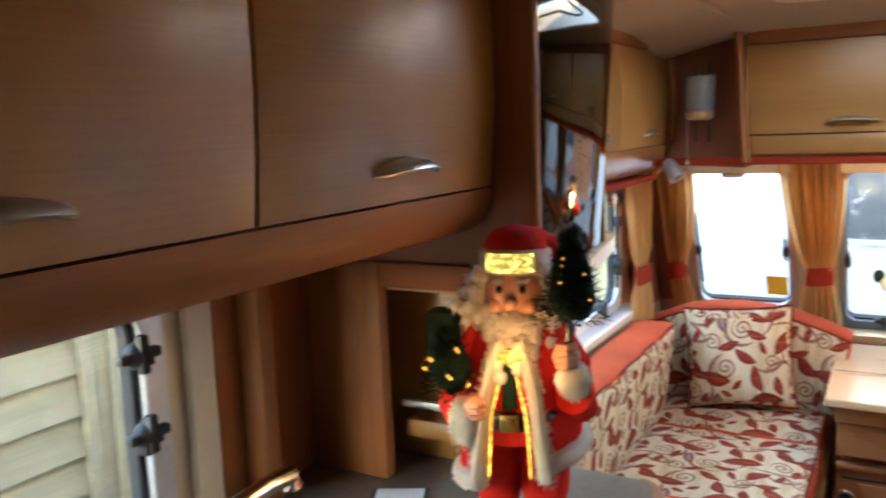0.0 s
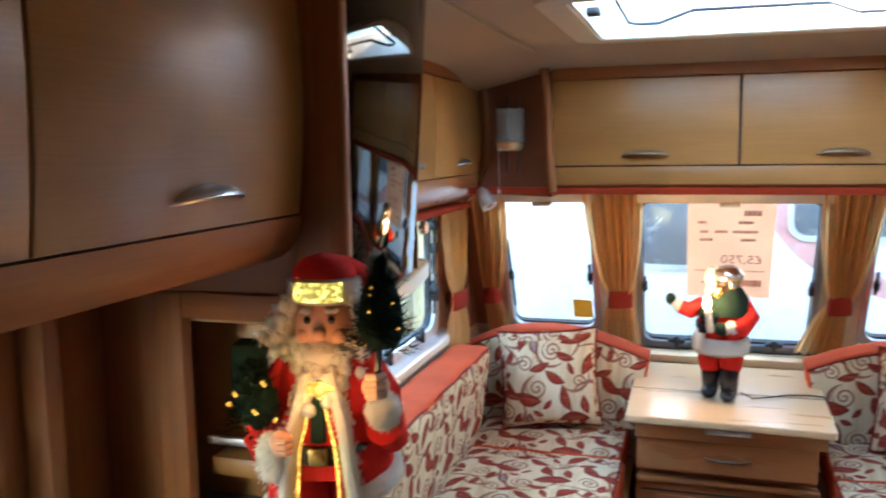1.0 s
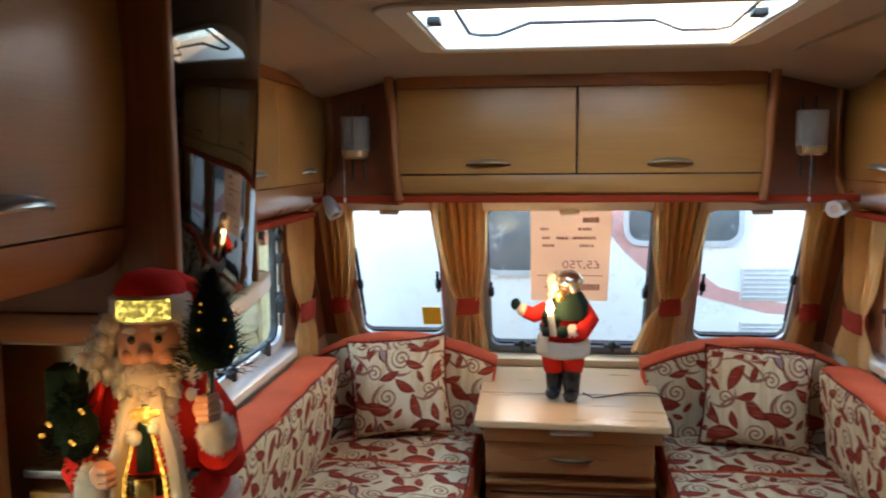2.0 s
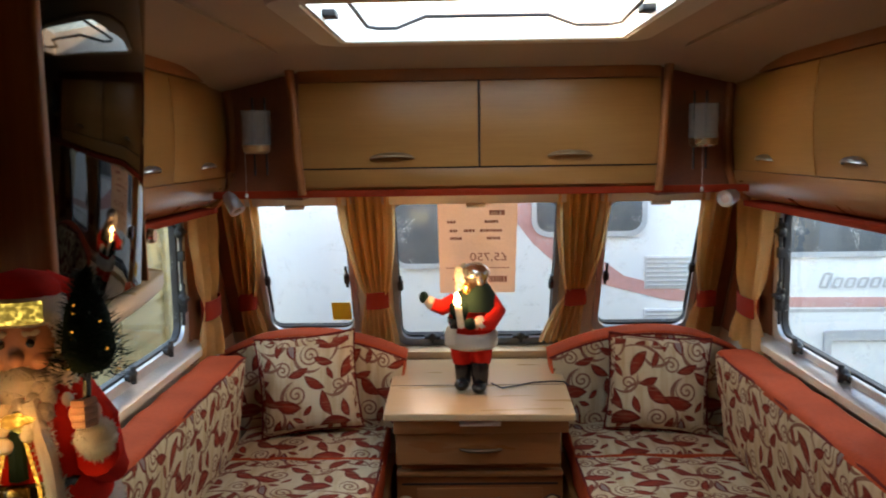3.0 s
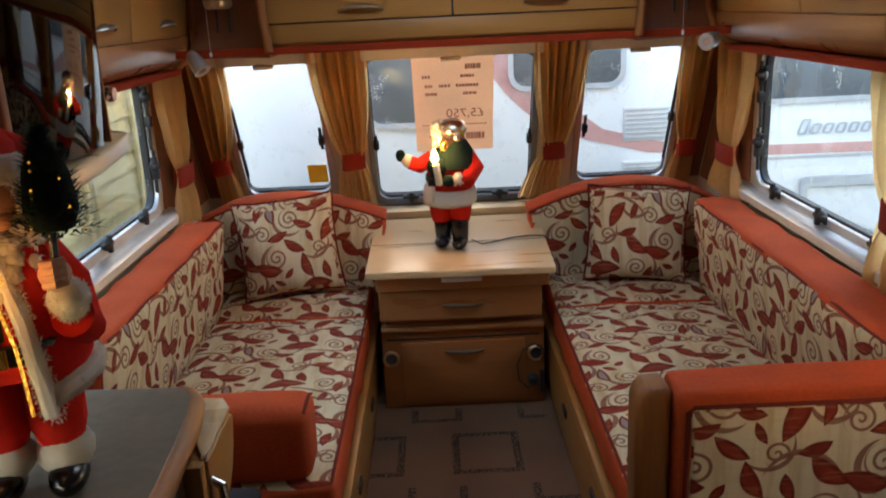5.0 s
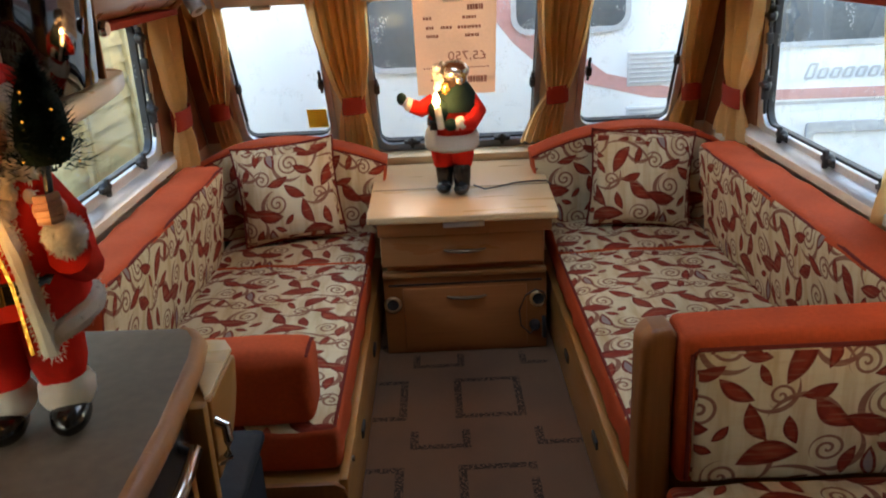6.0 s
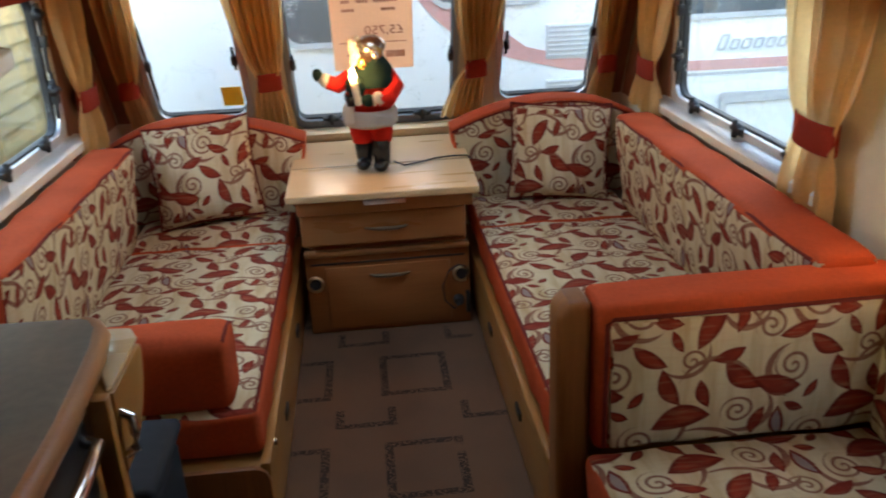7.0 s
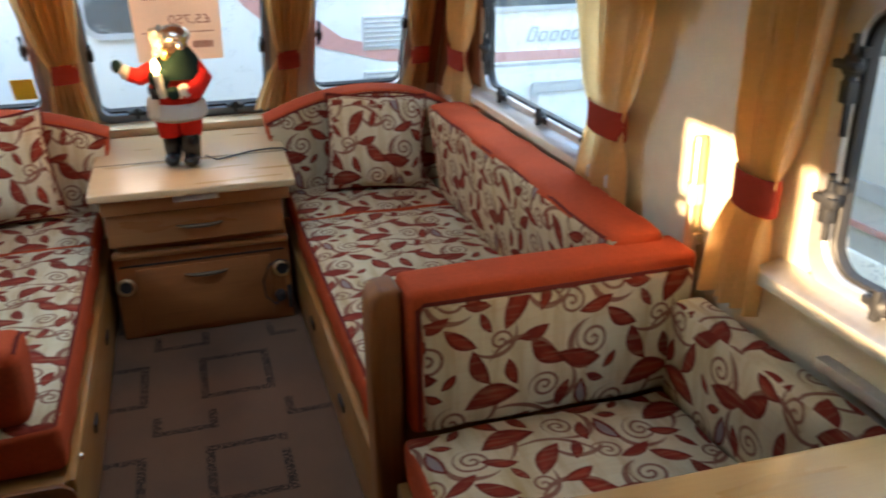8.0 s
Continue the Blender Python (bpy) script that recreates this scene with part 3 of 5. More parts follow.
for nm, a, b, zb, lab, cs, ss in (("window_5", -0.945, -0.555, 0.71, "front window pane beside the corner, bright white outside", [], [(-0.925, 0.83, 1.16), (-0.572, 0.95, 1.05)]),
                                  ("window_6", -0.35, 0.35, 0.655, "wide middle front window with two black catches", [(-0.2, 0.69, 0), (0.21, 0.69, 0)], [(-0.335, 0.93, 1.0), (0.335, 0.93, 1.0)]),
                                  ("window_7", 0.555, 0.965, 0.71, "front window pane with a black stay, caravan outside", [], [(0.945, 0.83, 1.24), (0.575, 0.95, 1.05)])):
    window(nm, m_front, a, b, fv(zb), fv(1.335), [(u, fv(v) - 0.0, r) for u, v, r in cs], [(u, fv(p), fv(q)) for u, p, q in ss], lab, 0.05, plain("grey_window_frame", (0.20, 0.22, 0.25), 0.5) if nm == "window_6" else ALU, 0.3)
    part("blind_cassette", moved(join(bx(a - 0.04, b + 0.04, fv(1.345), fv(1.40), 0.004, 0.05, 0.008), bx((a + b) / 2 - 0.04, (a + b) / 2 + 0.04, fv(1.335), fv(1.35), 0.03, 0.06, 0.004)), m_front), CREAM, bpy.data.objects[nm])

# aluminium sills with a cream lip under the side windows
for sx, y0, y1 in ((-1, 1.9, 3.5), (1, 2.25, 3.5), (1, 0.3, 1.62)):
    s = tagged(part("window_sill", prism([(sx * 1.133, 0.815), (sx * 1.085, 0.806), (sx * 1.075, 0.795), (sx * 1.075, 0.768), (sx * 1.133, 0.755)], "y", y0, y1, 0.002), [CREAM, ALU], pick=lambda f: 1 if f.normal.z > 0.6 else 0), "cream sill with an aluminium top under a side window", "sill", kind="structure")
tagged(part("window_sill", bx(-0.62, 0.62, 3.97, 4.10, 0.60, 0.637, 0.006), BEECH), "pale wooden ledge behind the chest", "sill", kind="structure")
tagged(part("trim", bx(-1.132, -1.112, 1.132, 1.185, 0.921, 1.38, 0.004), CREAM), "white upright blind track beside the kitchen window", "trim", kind="structure")


for sx in (-1, 1):
    a, b = sorted((sx * 1.129, sx * 1.1345))
    tagged(part("corner_panel", prism([(3.45, 0.72), (4.05, 0.72), (3.715, 1.384), (3.45, 1.384)], "x", a, b, 0), PANEL), "brown wall lining behind the corner curtain", "panel", kind="structure")
    a, b = sorted((sx * 0.985, sx * 1.128))
    tagged(part("corner_panel", moved(bx(a, b, fv(0.72), fv(1.37), 0.001, 0.006, 0), m_front), PANEL), "brown sloping lining behind the corner curtain", "panel", kind="structure")


# ---- curtains ----
def curtain(top, tie, low, normal, label, group="curtains", pleats=6, amp=0.026):
    """A tied-back curtain: top, tie and low are (start, end) of its edges in the world; normal points to the room."""
    t0, t1 = [(Vector(a), Vector(b)) for a, b in (top, low)]
    k0 = (Vector(tie[0]), Vector(tie[1]))
    nrm = Vector(normal)
    zt, zk, zl = t0[0].z, k0[0].z, t1[0].z
    seed = sum(top[0]) * 10
    bm = bmesh.new()
    rows = 30
    cols = pleats * 8
    g = []
    for i in range(rows + 1):
        f = i / rows
        z = zt + (zl - zt) * f
        if z >= zk:
            q = ((zt - z) / (zt - zk))
            q2 = q ** 2.2
            a, b = t0[0].lerp(k0[0], q2), t0[1].lerp(k0[1], q2)
        else:
            q = (zk - z) / (zk - zl)
            q2 = q ** 0.6
            a, b = k0[0].lerp(t1[0], q2), k0[1].lerp(t1[1], q2)
        # depth follows the wall's slope evenly
        base = t0[0].lerp(k0[0], (zt - z) / (zt - zk)) if z >= zk else k0[0].lerp(t1[0], q)
        for p in (a, b):
            if abs(nrm.y) > 0.5:
                p.y = base.y
            else:
                p.x = base.x
            p.z = z
        tight = 1 - 0.82 * math.exp(-((z - zk) / 0.07) ** 2)
        row = []
        for j in range(cols + 1):
            s = j / cols
            wob = 0.35 * noise.noise(Vector((s * 3, f * 2.5, seed)))
            d = amp * tight * (math.sin(2 * math.pi * pleats * s + wob * 4) + 0.4 * math.sin(2 * math.pi * (pleats * 0.43) * s + seed)) + 0.02
            p = a.lerp(b, s + 0.02 * wob) + nrm * d
            p.z += 0.006 * noise.noise(Vector((s * 2, seed, 3))) * f
            row.append(bm.verts.new(p))
        g.append(row)
    faces = []
    for i in range(rows):
        for j in range(cols):
            faces.append(bm.faces.new((g[i][j], g[i][j + 1], g[i + 1][j + 1], g[i + 1][j])))
    c = thing("curtain", ((t1[0] + t1[1]) / 2), label, "curtain", group)
    part("drape", bm, CURTAIN, c)
    mid = (k0[0] + k0[1]) / 2 + nrm * 0.02
    wid = (k0[1] - k0[0]).length / 2 + 0.006
    along = (k0[1] - k0[0]).normalized()
    loops = []
    bmb = bmesh.new()
    for h in (-0.039, -0.036, 0.036, 0.039):
        e = 0.0 if abs(h) < 0.037 else -0.002
        loops.append([bmb.verts.new(mid + along * (wid + e) * math.cos(2 * math.pi * q / 28) + nrm * (0.032 + e) * math.sin(2 * math.pi * q / 28) + Vector((0, 0, h + 0.004 * math.cos(2 * math.pi * q / 28)))) for q in range(28)])
    for a, b in zip(loops, loops[1:]):
        for q in range(28):
            bmb.faces.new((a[q], a[(q + 1) % 28], b[(q + 1) % 28], b[q]))
    part("tieback", bmb, TIE, c, "terracotta tieback band")
    return c


def front_curtain(xt, xk, xl, zk=0.885, zl=0.66, **kw):
    def y(z):
        return front_y(z) - 0.035
    return curtain([(xt[0], y(1.40), 1.40), (xt[1], y(1.40), 1.40)], [(xk[0], y(zk), zk), (xk[1], y(zk), zk)], [(xl[0], y(zl), zl), (xl[1], y(zl), zl)], (0, -1, 0), "golden tied-back curtain glowing against the front window", **kw)


front_curtain((-0.575, -0.335), (-0.486, -0.393), (-0.535, -0.352), zl=0.645)
front_curtain((0.335, 0.56), (0.40, 0.485), (0.29, 0.475), zk=0.892)
front_curtain((-1.05, -0.90), (-1.058, -0.985), (-1.06, -0.95), pleats=4)
front_curtain((0.925, 1.06), (0.988, 1.06), (0.945, 1.07), zk=0.878, pleats=4)
XC = WX - 0.035
curtain([(-XC, 3.37, 1.36), (-XC, 3.70, 1.36)], [(-XC, 3.49, 0.93), (-XC, 3.66, 0.93)], [(-XC, 3.40, 0.73), (-XC, 3.73, 0.73)], (1, 0, 0), "golden tied-back curtain at the end of the side window", pleats=5)
curtain([(XC, 3.33, 1.36), (XC, 3.68, 1.36)], [(XC, 3.48, 0.915), (XC, 3.66, 0.915)], [(XC, 3.39, 0.745), (XC, 3.73, 0.745)], (-1, 0, 0), "golden tied-back curtain at the end of the side window", pleats=5)
curtain([(XC, 2.08, 1.36), (XC, 2.48, 1.36)], [(XC, 2.20, 0.955), (XC, 2.385, 0.955)], [(XC, 2.17, 0.735), (XC, 2.44, 0.735)], (-1, 0, 0), "golden tied-back curtain beside the sunlit wall", pleats=5)
curtain([(XC, 1.52, 1.40), (XC, 1.735, 1.40)], [(XC, 1.60, 0.955), (XC, 1.715, 0.955)], [(XC, 1.61, 0.69), (XC, 1.79, 0.69)], (-1, 0, 0), "golden tied-back curtain at the dinette window", pleats=5)


# ---- lounge seating ----
def border(limit=0.6):
    return lambda f: 0 if f.normal.z > limit else 1


FX0 = {-1: 0.352, 1: 0.335}               # inner face of each bench


def sofa(sx, y0):
    """One side bench: box, seat cushions, long back cushion."""
    X = lambda v: sx * v
    def q(a, b):
        return (min(X(a), X(b)), max(X(a), X(b)))
    name = "terracotta and cream floral lounge bench along the side wall"
    s = thing("bench", (X(0.7), (y0 + 3.6) / 2, 0), name, "bench", "lounge benches")
    part("base", bx(*q(FX0[sx], 1.13), y0, 3.72, 0.012, 0.255, 0.004), OAK, s)
    part("base_rail", bx(*q(FX0[sx] - 0.006, FX0[sx] + 0.018), y0 - 0.012, 3.30, 0.225, 0.27, 0.006), OAK, s)
    if sx < 0:
        e0, e1 = FX0[sx] - 0.004, 0.60
        part("end_board", prism([(X(e0), 0.0), (X(e0), 0.225), (X(e0 + 0.008), 0.248), (X(e0 + 0.03), 0.262), (X(e1), 0.262), (X(e1), 0.0)], "y", y0 - 0.022, y0 - 0.004, 0.004), POSTWOOD, s, "brown wooden end board with a rounded corner")
        part("catch", moved(lathe([(0, 0.006), (0.008, 0.006), (0.010, 0.0)], n=12), pose(X(FX0[sx] - 0.007), y0 + 0.10, 0.255, 0, 90, 0)), CHROME, s, "small chrome button catch")
    for yy in (y0 + 0.42, y0 + 0.95):
        part("vent_grip", bx(*q(FX0[sx] - 0.008, FX0[sx] + 0.002), yy - 0.035, yy + 0.035, 0.13, 0.16, 0.006), BLACK, s)
    return s, q


for sx, y0 in ((-1, 2.10), (1, 1.98)):
    s, q = sofa(sx, y0)
    group = "lounge cushions"
    c = thing("seat_cushion", (sx * 0.65, 2.7, 0.27), "long floral seat cushion with terracotta front border", "cushion", group)
    part("cover", rbox(*q(FX0[sx] + 0.014, 0.985), y0 + 0.03, 3.315, 0.268, 0.388, 0.022, (0, 0, 0.014), rough=0.010, freq=11), [FLORAL, RED], c, pick=border(0.75))
    part("piping", sweep([(sx * (FX0[sx] + 0.024), y0 + 0.05, 0.385), (sx * (FX0[sx] + 0.022), 2.6, 0.390), (sx * (FX0[sx] + 0.024), 3.30, 0.385)], 0.005, 6), DARKRED, c)
    c = thing("corner_cushion", (sx * 0.65, 3.5, 0.27), "short floral corner seat cushion", "cushion", group)
    part("cover", rbox(*q(FX0[sx] + 0.025, 0.985), 3.325, 3.76, 0.268, 0.388, 0.022, (0, 0, 0.012), rough=0.006, freq=9), [FLORAL, RED], c, pick=border(0.75))
    # the long back cushion leans a little and has a terracotta top
    c = thing("back_cushion", (sx * 1.0, 2.7, 0.39), "long floral back cushion with a terracotta top border", "cushion", group)
    b = rbox(*q(0.91, 1.075), (2.22 if sx < 0 else 1.93), 3.46, 0.37, 0.765, 0.03, (0.012, 0, 0.004), rough=0.008, freq=7)
    for v in b.verts:
        v.co.x += sx * 0.05 * (0.765 - v.co.z) / 0.4 * (1 if abs(v.co.x) < 1.0 else 0.2)
    part("cover", b, [FLORAL, RED], c, pick=lambda f: 1 if f.normal.z > 0.5 or abs(f.normal.y) > 0.8 else 0)
    part("piping", sweep([(sx * 0.917, y, 0.752 + 0.003 * math.sin(y * 23)) for y in [(2.25 if sx < 0 else 1.96) + i * 0.1 for i in range(13 if sx < 0 else 15)]], 0.005, 6), DARKRED, c)
    # arched front cushion beside the chest
    c = thing("front_back_cushion", (sx * 0.65, 3.75, 0.39), "arched floral corner cushion with a terracotta top border", "cushion", group)
    arch = []
    for i in range(17):
        u = i / 16
        x = 0.30 + 0.80 * u
        arch.append((sx * x, 0.638 + 0.15 * math.sin(math.pi * min(1, 0.08 + 0.78 * u)) ** 0.8 + (0 if u < 0.8 else -0.02 * (u - 0.8) / 0.2)))
    outline = [(sx * 0.34, 0.37)] + arch + [(sx * 1.10, 0.37)]
    b = prism(outline, "y", 3.68, 3.84, 0.018, 3)
    part("cover", b, [FLORAL, RED], c, pick=lambda f: 0 if f.normal.y < -0.72 else 1)
    part("piping", sweep([(x, 3.683, z - 0.014) for x, z in arch], 0.005, 6), DARKRED, c)


def pillow(c, w, h, yaw, lean, roll, label):
    """A square scatter cushion, pinched at its corners, with piping."""
    n = 18
    bm = bmesh.new()
    def pt(i, j, s):
        u, v = -1 + 2 * i / n, -1 + 2 * j / n
        pin = 1 - 0.07 * (1 - u * u) * abs(v) ** 6 - 0.0
        pin2 = 1 - 0.07 * (1 - v * v) * abs(u) ** 6
        th = 0.062 * ((1 - u ** 4) * (1 - v ** 4)) ** 0.55 + 0.006 * noise.noise(Vector((u * 2.5, v * 2.5, c[0] * 5 + s)))
        return Vector((u * w / 2 * pin2, s * th, v * h / 2 * pin))
    g = {}
    for s in (-1, 1):
        for i in range(n + 1):
            for j in range(n + 1):
                g[s, i, j] = bm.verts.new(pt(i, j, s))
        for i in range(n):
            for j in range(n):
                bm.faces.new((g[s, i, j], g[s, i + 1, j], g[s, i + 1, j + 1], g[s, i, j + 1]))
    bmesh.ops.remove_doubles(bm, verts=bm.verts, dist=0.004)
    m = Matrix.Translation(c) @ pose(0, 0, 0, 0, 0, yaw) @ pose(0, 0, 0, lean, roll, 0)
    p = thing("scatter_cushion", (c[0], c[1], c[2] - h / 2), label, "cushion", "scatter cushions")
    part("cover", moved(bm, m), FLORAL, p)
    edge = [pt(i, 0, 0) for i in range(n)] + [pt(n, j, 0) for j in range(n)] + [pt(n - i, n, 0) for i in range(n)] + [pt(0, n - j, 0) for j in range(n)]
    part("piping", moved(sweep(edge, 0.006, 6, closed=True), m), DARKRED, p)


pillow((-0.695, 3.585, 0.605), 0.41, 0.40, 8, -14, -4, "square floral scatter cushion with dark piping leaning on the bench back")
pillow((0.73, 3.585, 0.590), 0.41, 0.39, -8, -14, 3, "square floral scatter cushion with dark piping set upright in the corner")

# terracotta bolster across the end of the left bench
c = thing("bolster", (-0.65, 2.25, 0.39), "plain terracotta bolster cushion across the bench end", "cushion")
part("piping", sweep([(-0.432, 2.165, 0.573), (-0.427, 2.22, 0.588), (-0.432, 2.275, 0.573)], 0.005, 6), DARKRED, c)
part("cover", rbox(-1.0, -0.422, 2.145, 2.29, 0.392, 0.585, 0.03, (0, 0.006, 0.008), rough=0.005), RED, c)

# ---- chest of drawers between the benches ----
ch = thing("chest_of_drawers", (0, 3.5, 0), "pale wooden front chest with drawers and speakers", "chest of drawers")
part("top", join(prism([(-0.354, 3.182), (-0.346, 3.172), (0.330, 3.152), (0.339, 3.161), (0.364, 3.95), (-0.362, 3.95)], "z", 0.578, 0.606, 0.006, 3)), BEECH, ch, "pale beech top")
part("top_joint", bx(-0.352, 0.352, 3.528, 3.532, 0.6062, 0.6072, 0), SHADOWGAP, ch)
part("slide", bx(-0.322, 0.322, 3.215, 3.6, 0.514, 0.574, 0.005), ROLL, ch)
part("slide_handle", prism([(3.186, 0.553), (3.188, 0.557), (3.206, 0.568), (3.213, 0.568), (3.213, 0.553)], "x", -0.078, 0.072, 0.001), BRIGHT, ch, "chrome strip handle, its reflection in the colour")
part("body", bx(-0.300, 0.300, 3.30, 4.08, 0.0, 0.575, 0.003), CHERRY, ch)
part("drawer", bx(-0.316, 0.296, 3.240, 3.31, 0.385, 0.508, 0.008, 3), ROLL, ch)
part("shelf_rail", bx(-0.318, 0.308, 3.268, 3.31, 0.327, 0.350, 0.008, 3), ROLL, ch)
# Lower front in darker wood than the drawers: shade put into the colour.
part("plinth_panel", bx(-0.318, 0.308, 3.29, 3.31, 0.004, 0.322, 0.003), CHERRY, ch)
part("lower_door", bx(-0.245, 0.232, 3.282, 3.292, 0.022, 0.278, 0.005), CHERRY, ch)
part("groove", bx(-0.3, 0.29, 3.286, 3.291, 0.290, 0.297, 0), SHADOWGAP, ch)


def arch_handle(p0, p1, out, mat, parent, name="handle", sag=0.012, r=0.006):
    """A shallow bow handle between two points, standing off along out."""
    a, b, o = Vector(p0), Vector(p1), Vector(out)
    pts = []
    for i in range(11):
        u = i / 10
        pts.append(a.lerp(b, u) + o * (math.sin(math.pi * u) ** 0.6) + Vector((0, 0, 0)))
    rad = [r * (0.7 + 0.6 * math.sin(math.pi * i / 10)) for i in range(11)]
    return part(name, sweep(pts, rad, 10, flat=1.0), mat, parent)


arch_handle((-0.08, 3.241, 0.447), (0.075, 3.241, 0.446), (0, -0.024, 0.0), DARKHANDLE, ch)
arch_handle((-0.075, 3.283, 0.240), (0.075, 3.283, 0.240), (0, -0.022, 0.0), DARKHANDLE, ch)
for x in (-0.287, 0.277):
    sp = part("speaker", moved(lathe([(0.0, 0.003), (0.012, 0.002), (0.023, 0.004), (0.024, 0.0)], n=20), pose(x, 3.291, 0.213, 90, 0, 0)), [BLACK, ALU], ch, "round speaker with a pale ring", pick=lambda f: 0)
    part("rim", moved(lathe([(0.022, 0.0), (0.023, 0.007), (0.030, 0.008), (0.034, 0.004), (0.035, 0.0)], n=24), pose(x, 3.291, 0.213, 90, 0, 0)), BRASS, sp)
plug = thing("plug", (0.27, 3.28, 0.10), "black plug with a cable in a low socket", "plug")
part("body", moved(lathe([(0, 0.03), (0.014, 0.03), (0.02, 0.022), (0.022, 0.0), (0, 0)], n=14), pose(0.262, 3.289, 0.105, 90, 0, 0)), BLACK, plug)
part("cable", sweep([(0.262, 3.255, 0.105), (0.24, 3.245, 0.085), (0.205, 3.25, 0.12), (0.20, 3.26, 0.18), (0.225, 3.26, 0.24), (0.262, 3.262, 0.262), (0.295, 3.268, 0.25), (0.305, 3.275, 0.215)], 0.003, 6), BLACK, plug)
part("socket", bx(0.29, 0.305, 3.27, 3.291, 0.05, 0.14, 0.003), BLACK, plug)


# ---- lockers ----
def bow_door(x, y0, y1, z0, z1, sx, mat, parent, bulge=0.022, name="door"):
    """A locker door that bows out across its height; sx points into the room."""
    pts = []
    for i in range(13):
        u = i / 12
        pts.append((x + sx * bulge * math.sin(math.pi * (0.15 + 0.7 * u)) - sx * bulge * math.sin(math.pi * 0.15), z0 + (z1 - z0) * u))
    back = [(a - sx * 0.016, b) for a, b in pts[::-1]]
    return part(name, prism(pts + back, "y", y0 + 0.002, y1 - 0.002, 0.003, 2), mat, parent)


def cup_handle(c, way, out, parent, w=0.105, metal=None):
    """A brushed lip handle, bowed, with its shadow recess."""
    c, way, out = Vector(c), Vector(way), Vector(out)
    bm = bmesh.new()
    g = []
    for i in range(13):
        u = -1 + i / 6
        row = []
        for k in range(6):
            a = math.pi * k / 5
            h = 0.013 * (1 - u * u) ** 0.5 + 0.002
            row.append(bm.verts.new(c + way * (u * w / 2) + Vector((0, 0, 1)) * (h * 0.9 * math.sin(a * 0.5) - 0.004 + 0.006 * (1 - u * u)) + out * (0.026 * (1 - u * u) ** 0.6 * math.cos(a * 0.5) + 0.003)))
        g.append(row)
    for i in range(12):
        for k in range(5):
            bm.faces.new((g[i][k], g[i + 1][k], g[i + 1][k + 1], g[i][k + 1]))
    ex = bmesh.ops.extrude_face_region(bm, geom=bm.faces[:])
    bmesh.ops.translate(bm, vec=-out * 0.003 + Vector((0, 0, -0.003)), verts=[e for e in ex["geom"] if isinstance(e, bmesh.types.BMVert)])
    return part("handle", bm, metal or HANDLE, parent, "dull pewter lip handle" if metal is None else "dull bronze lip handle")


def nose(x, z0, z1, sx, y0, y1):
    """The rounded roll under a locker, turning back to the wall."""
    pts = [(x, z1)]
    r = z1 - z0
    for i in range(11):
        a = math.pi / 2 * i / 10
        pts.append((x - sx * r * 0.9 * (1 - math.cos(a)), z1 - r * math.sin(a)))
    pts += [(x - sx * 0.16, z0), (x - sx * 0.16, z1)]
    return prism(pts, "y", y0, y1, 0.002)


def side_locker(wall_x, face_x, y0, y1, splits, z0, z1, roll, label, group="lockers", end_mat=None):
    """Overhead locker on a side wall. face_x carries its sign."""
    sx = 1 if face_x < 0 else -1
    lk = thing("overhead_locker", (face_x, (y0 + y1) / 2, z0), label, "locker", group)
    a, b = sorted((wall_x, face_x - sx * 0.018))
    part("carcass", bx(a, b, y0, y1, z0 - 0.004, ceil_z(face_x, 2.4) + 0.01, 0.003), CHERRY, lk)
    part("bottom_roll", nose(face_x + sx * 0.002, z0 - roll, z0 - 0.003, sx, y0, y1), ROLL if abs(face_x) > 0.8 else CHERRY, lk, "rounded brown wooden roll")
    a, b = sorted((face_x + sx * 0.002, face_x - sx * 0.02))
    part("top_rail", bx(a, b, y0, y1, z1 + 0.004, ceil_z(face_x, 2.4) + 0.004, 0.004), CHERRY, lk)
    edges = [y0] + splits + [y1]
    for p, q in zip(edges, edges[1:]):
        d = bow_door(face_x, p, q, z0, z1, sx, OAK, lk)
        cy = p + (q - p) * 0.5
        yield d, cy, lk
    

def build_locker(*args, handles=(), **kw):
    sx = 1 if args[1] < 0 else -1
    doors = list(side_locker(*args, **kw))
    for (d, cy, lk), hy in zip(doors, handles):
        cup_handle((args[1] + sx * 0.006, hy, args[5] + 0.04), (0, 1, 0), (sx, 0, 0), d, 0.12 if args[1] < -0.8 or args[1] > 0 else 0.15)
    return doors[0][2]


FL = 0.895
lockL = build_locker(-WX, -FL, 1.95, 3.215, [2.1, 2.675], 1.465, 1.775, 0.105, "pale oak overhead locker with metal lip handles over the side window", handles=(2.0, 2.47, 2.98))
lockR = build_locker(WX, FL, 2.055, 3.215, [2.55], 1.465, 1.775, 0.105, "pale oak overhead locker with metal lip handles over the side window", handles=(2.31, 2.90))
for sx in (-1, 1):
    # upright moulding at the forward end of each side locker
    part("end_moulding", sweep([(sx * 0.885, 3.222, 1.825), (sx * 0.872, 3.222, 1.70), (sx * 0.868, 3.222, 1.60), (sx * 0.874, 3.222, 1.48), (sx * 0.90, 3.222, 1.40), (sx * 0.95, 3.222, 1.355)], 0.014, 8), CHERRY_V, lockL if sx < 0 else lockR)
    tagged(part("pelmet", bx(min(sx * 0.93, sx * 1.13), max(sx * 0.93, sx * 1.13), 1.98 if sx < 0 else 2.06, 3.22, 1.337, 1.357, 0.003), PELMET), "terracotta pelmet strip under the locker", "pelmet", kind="structure")
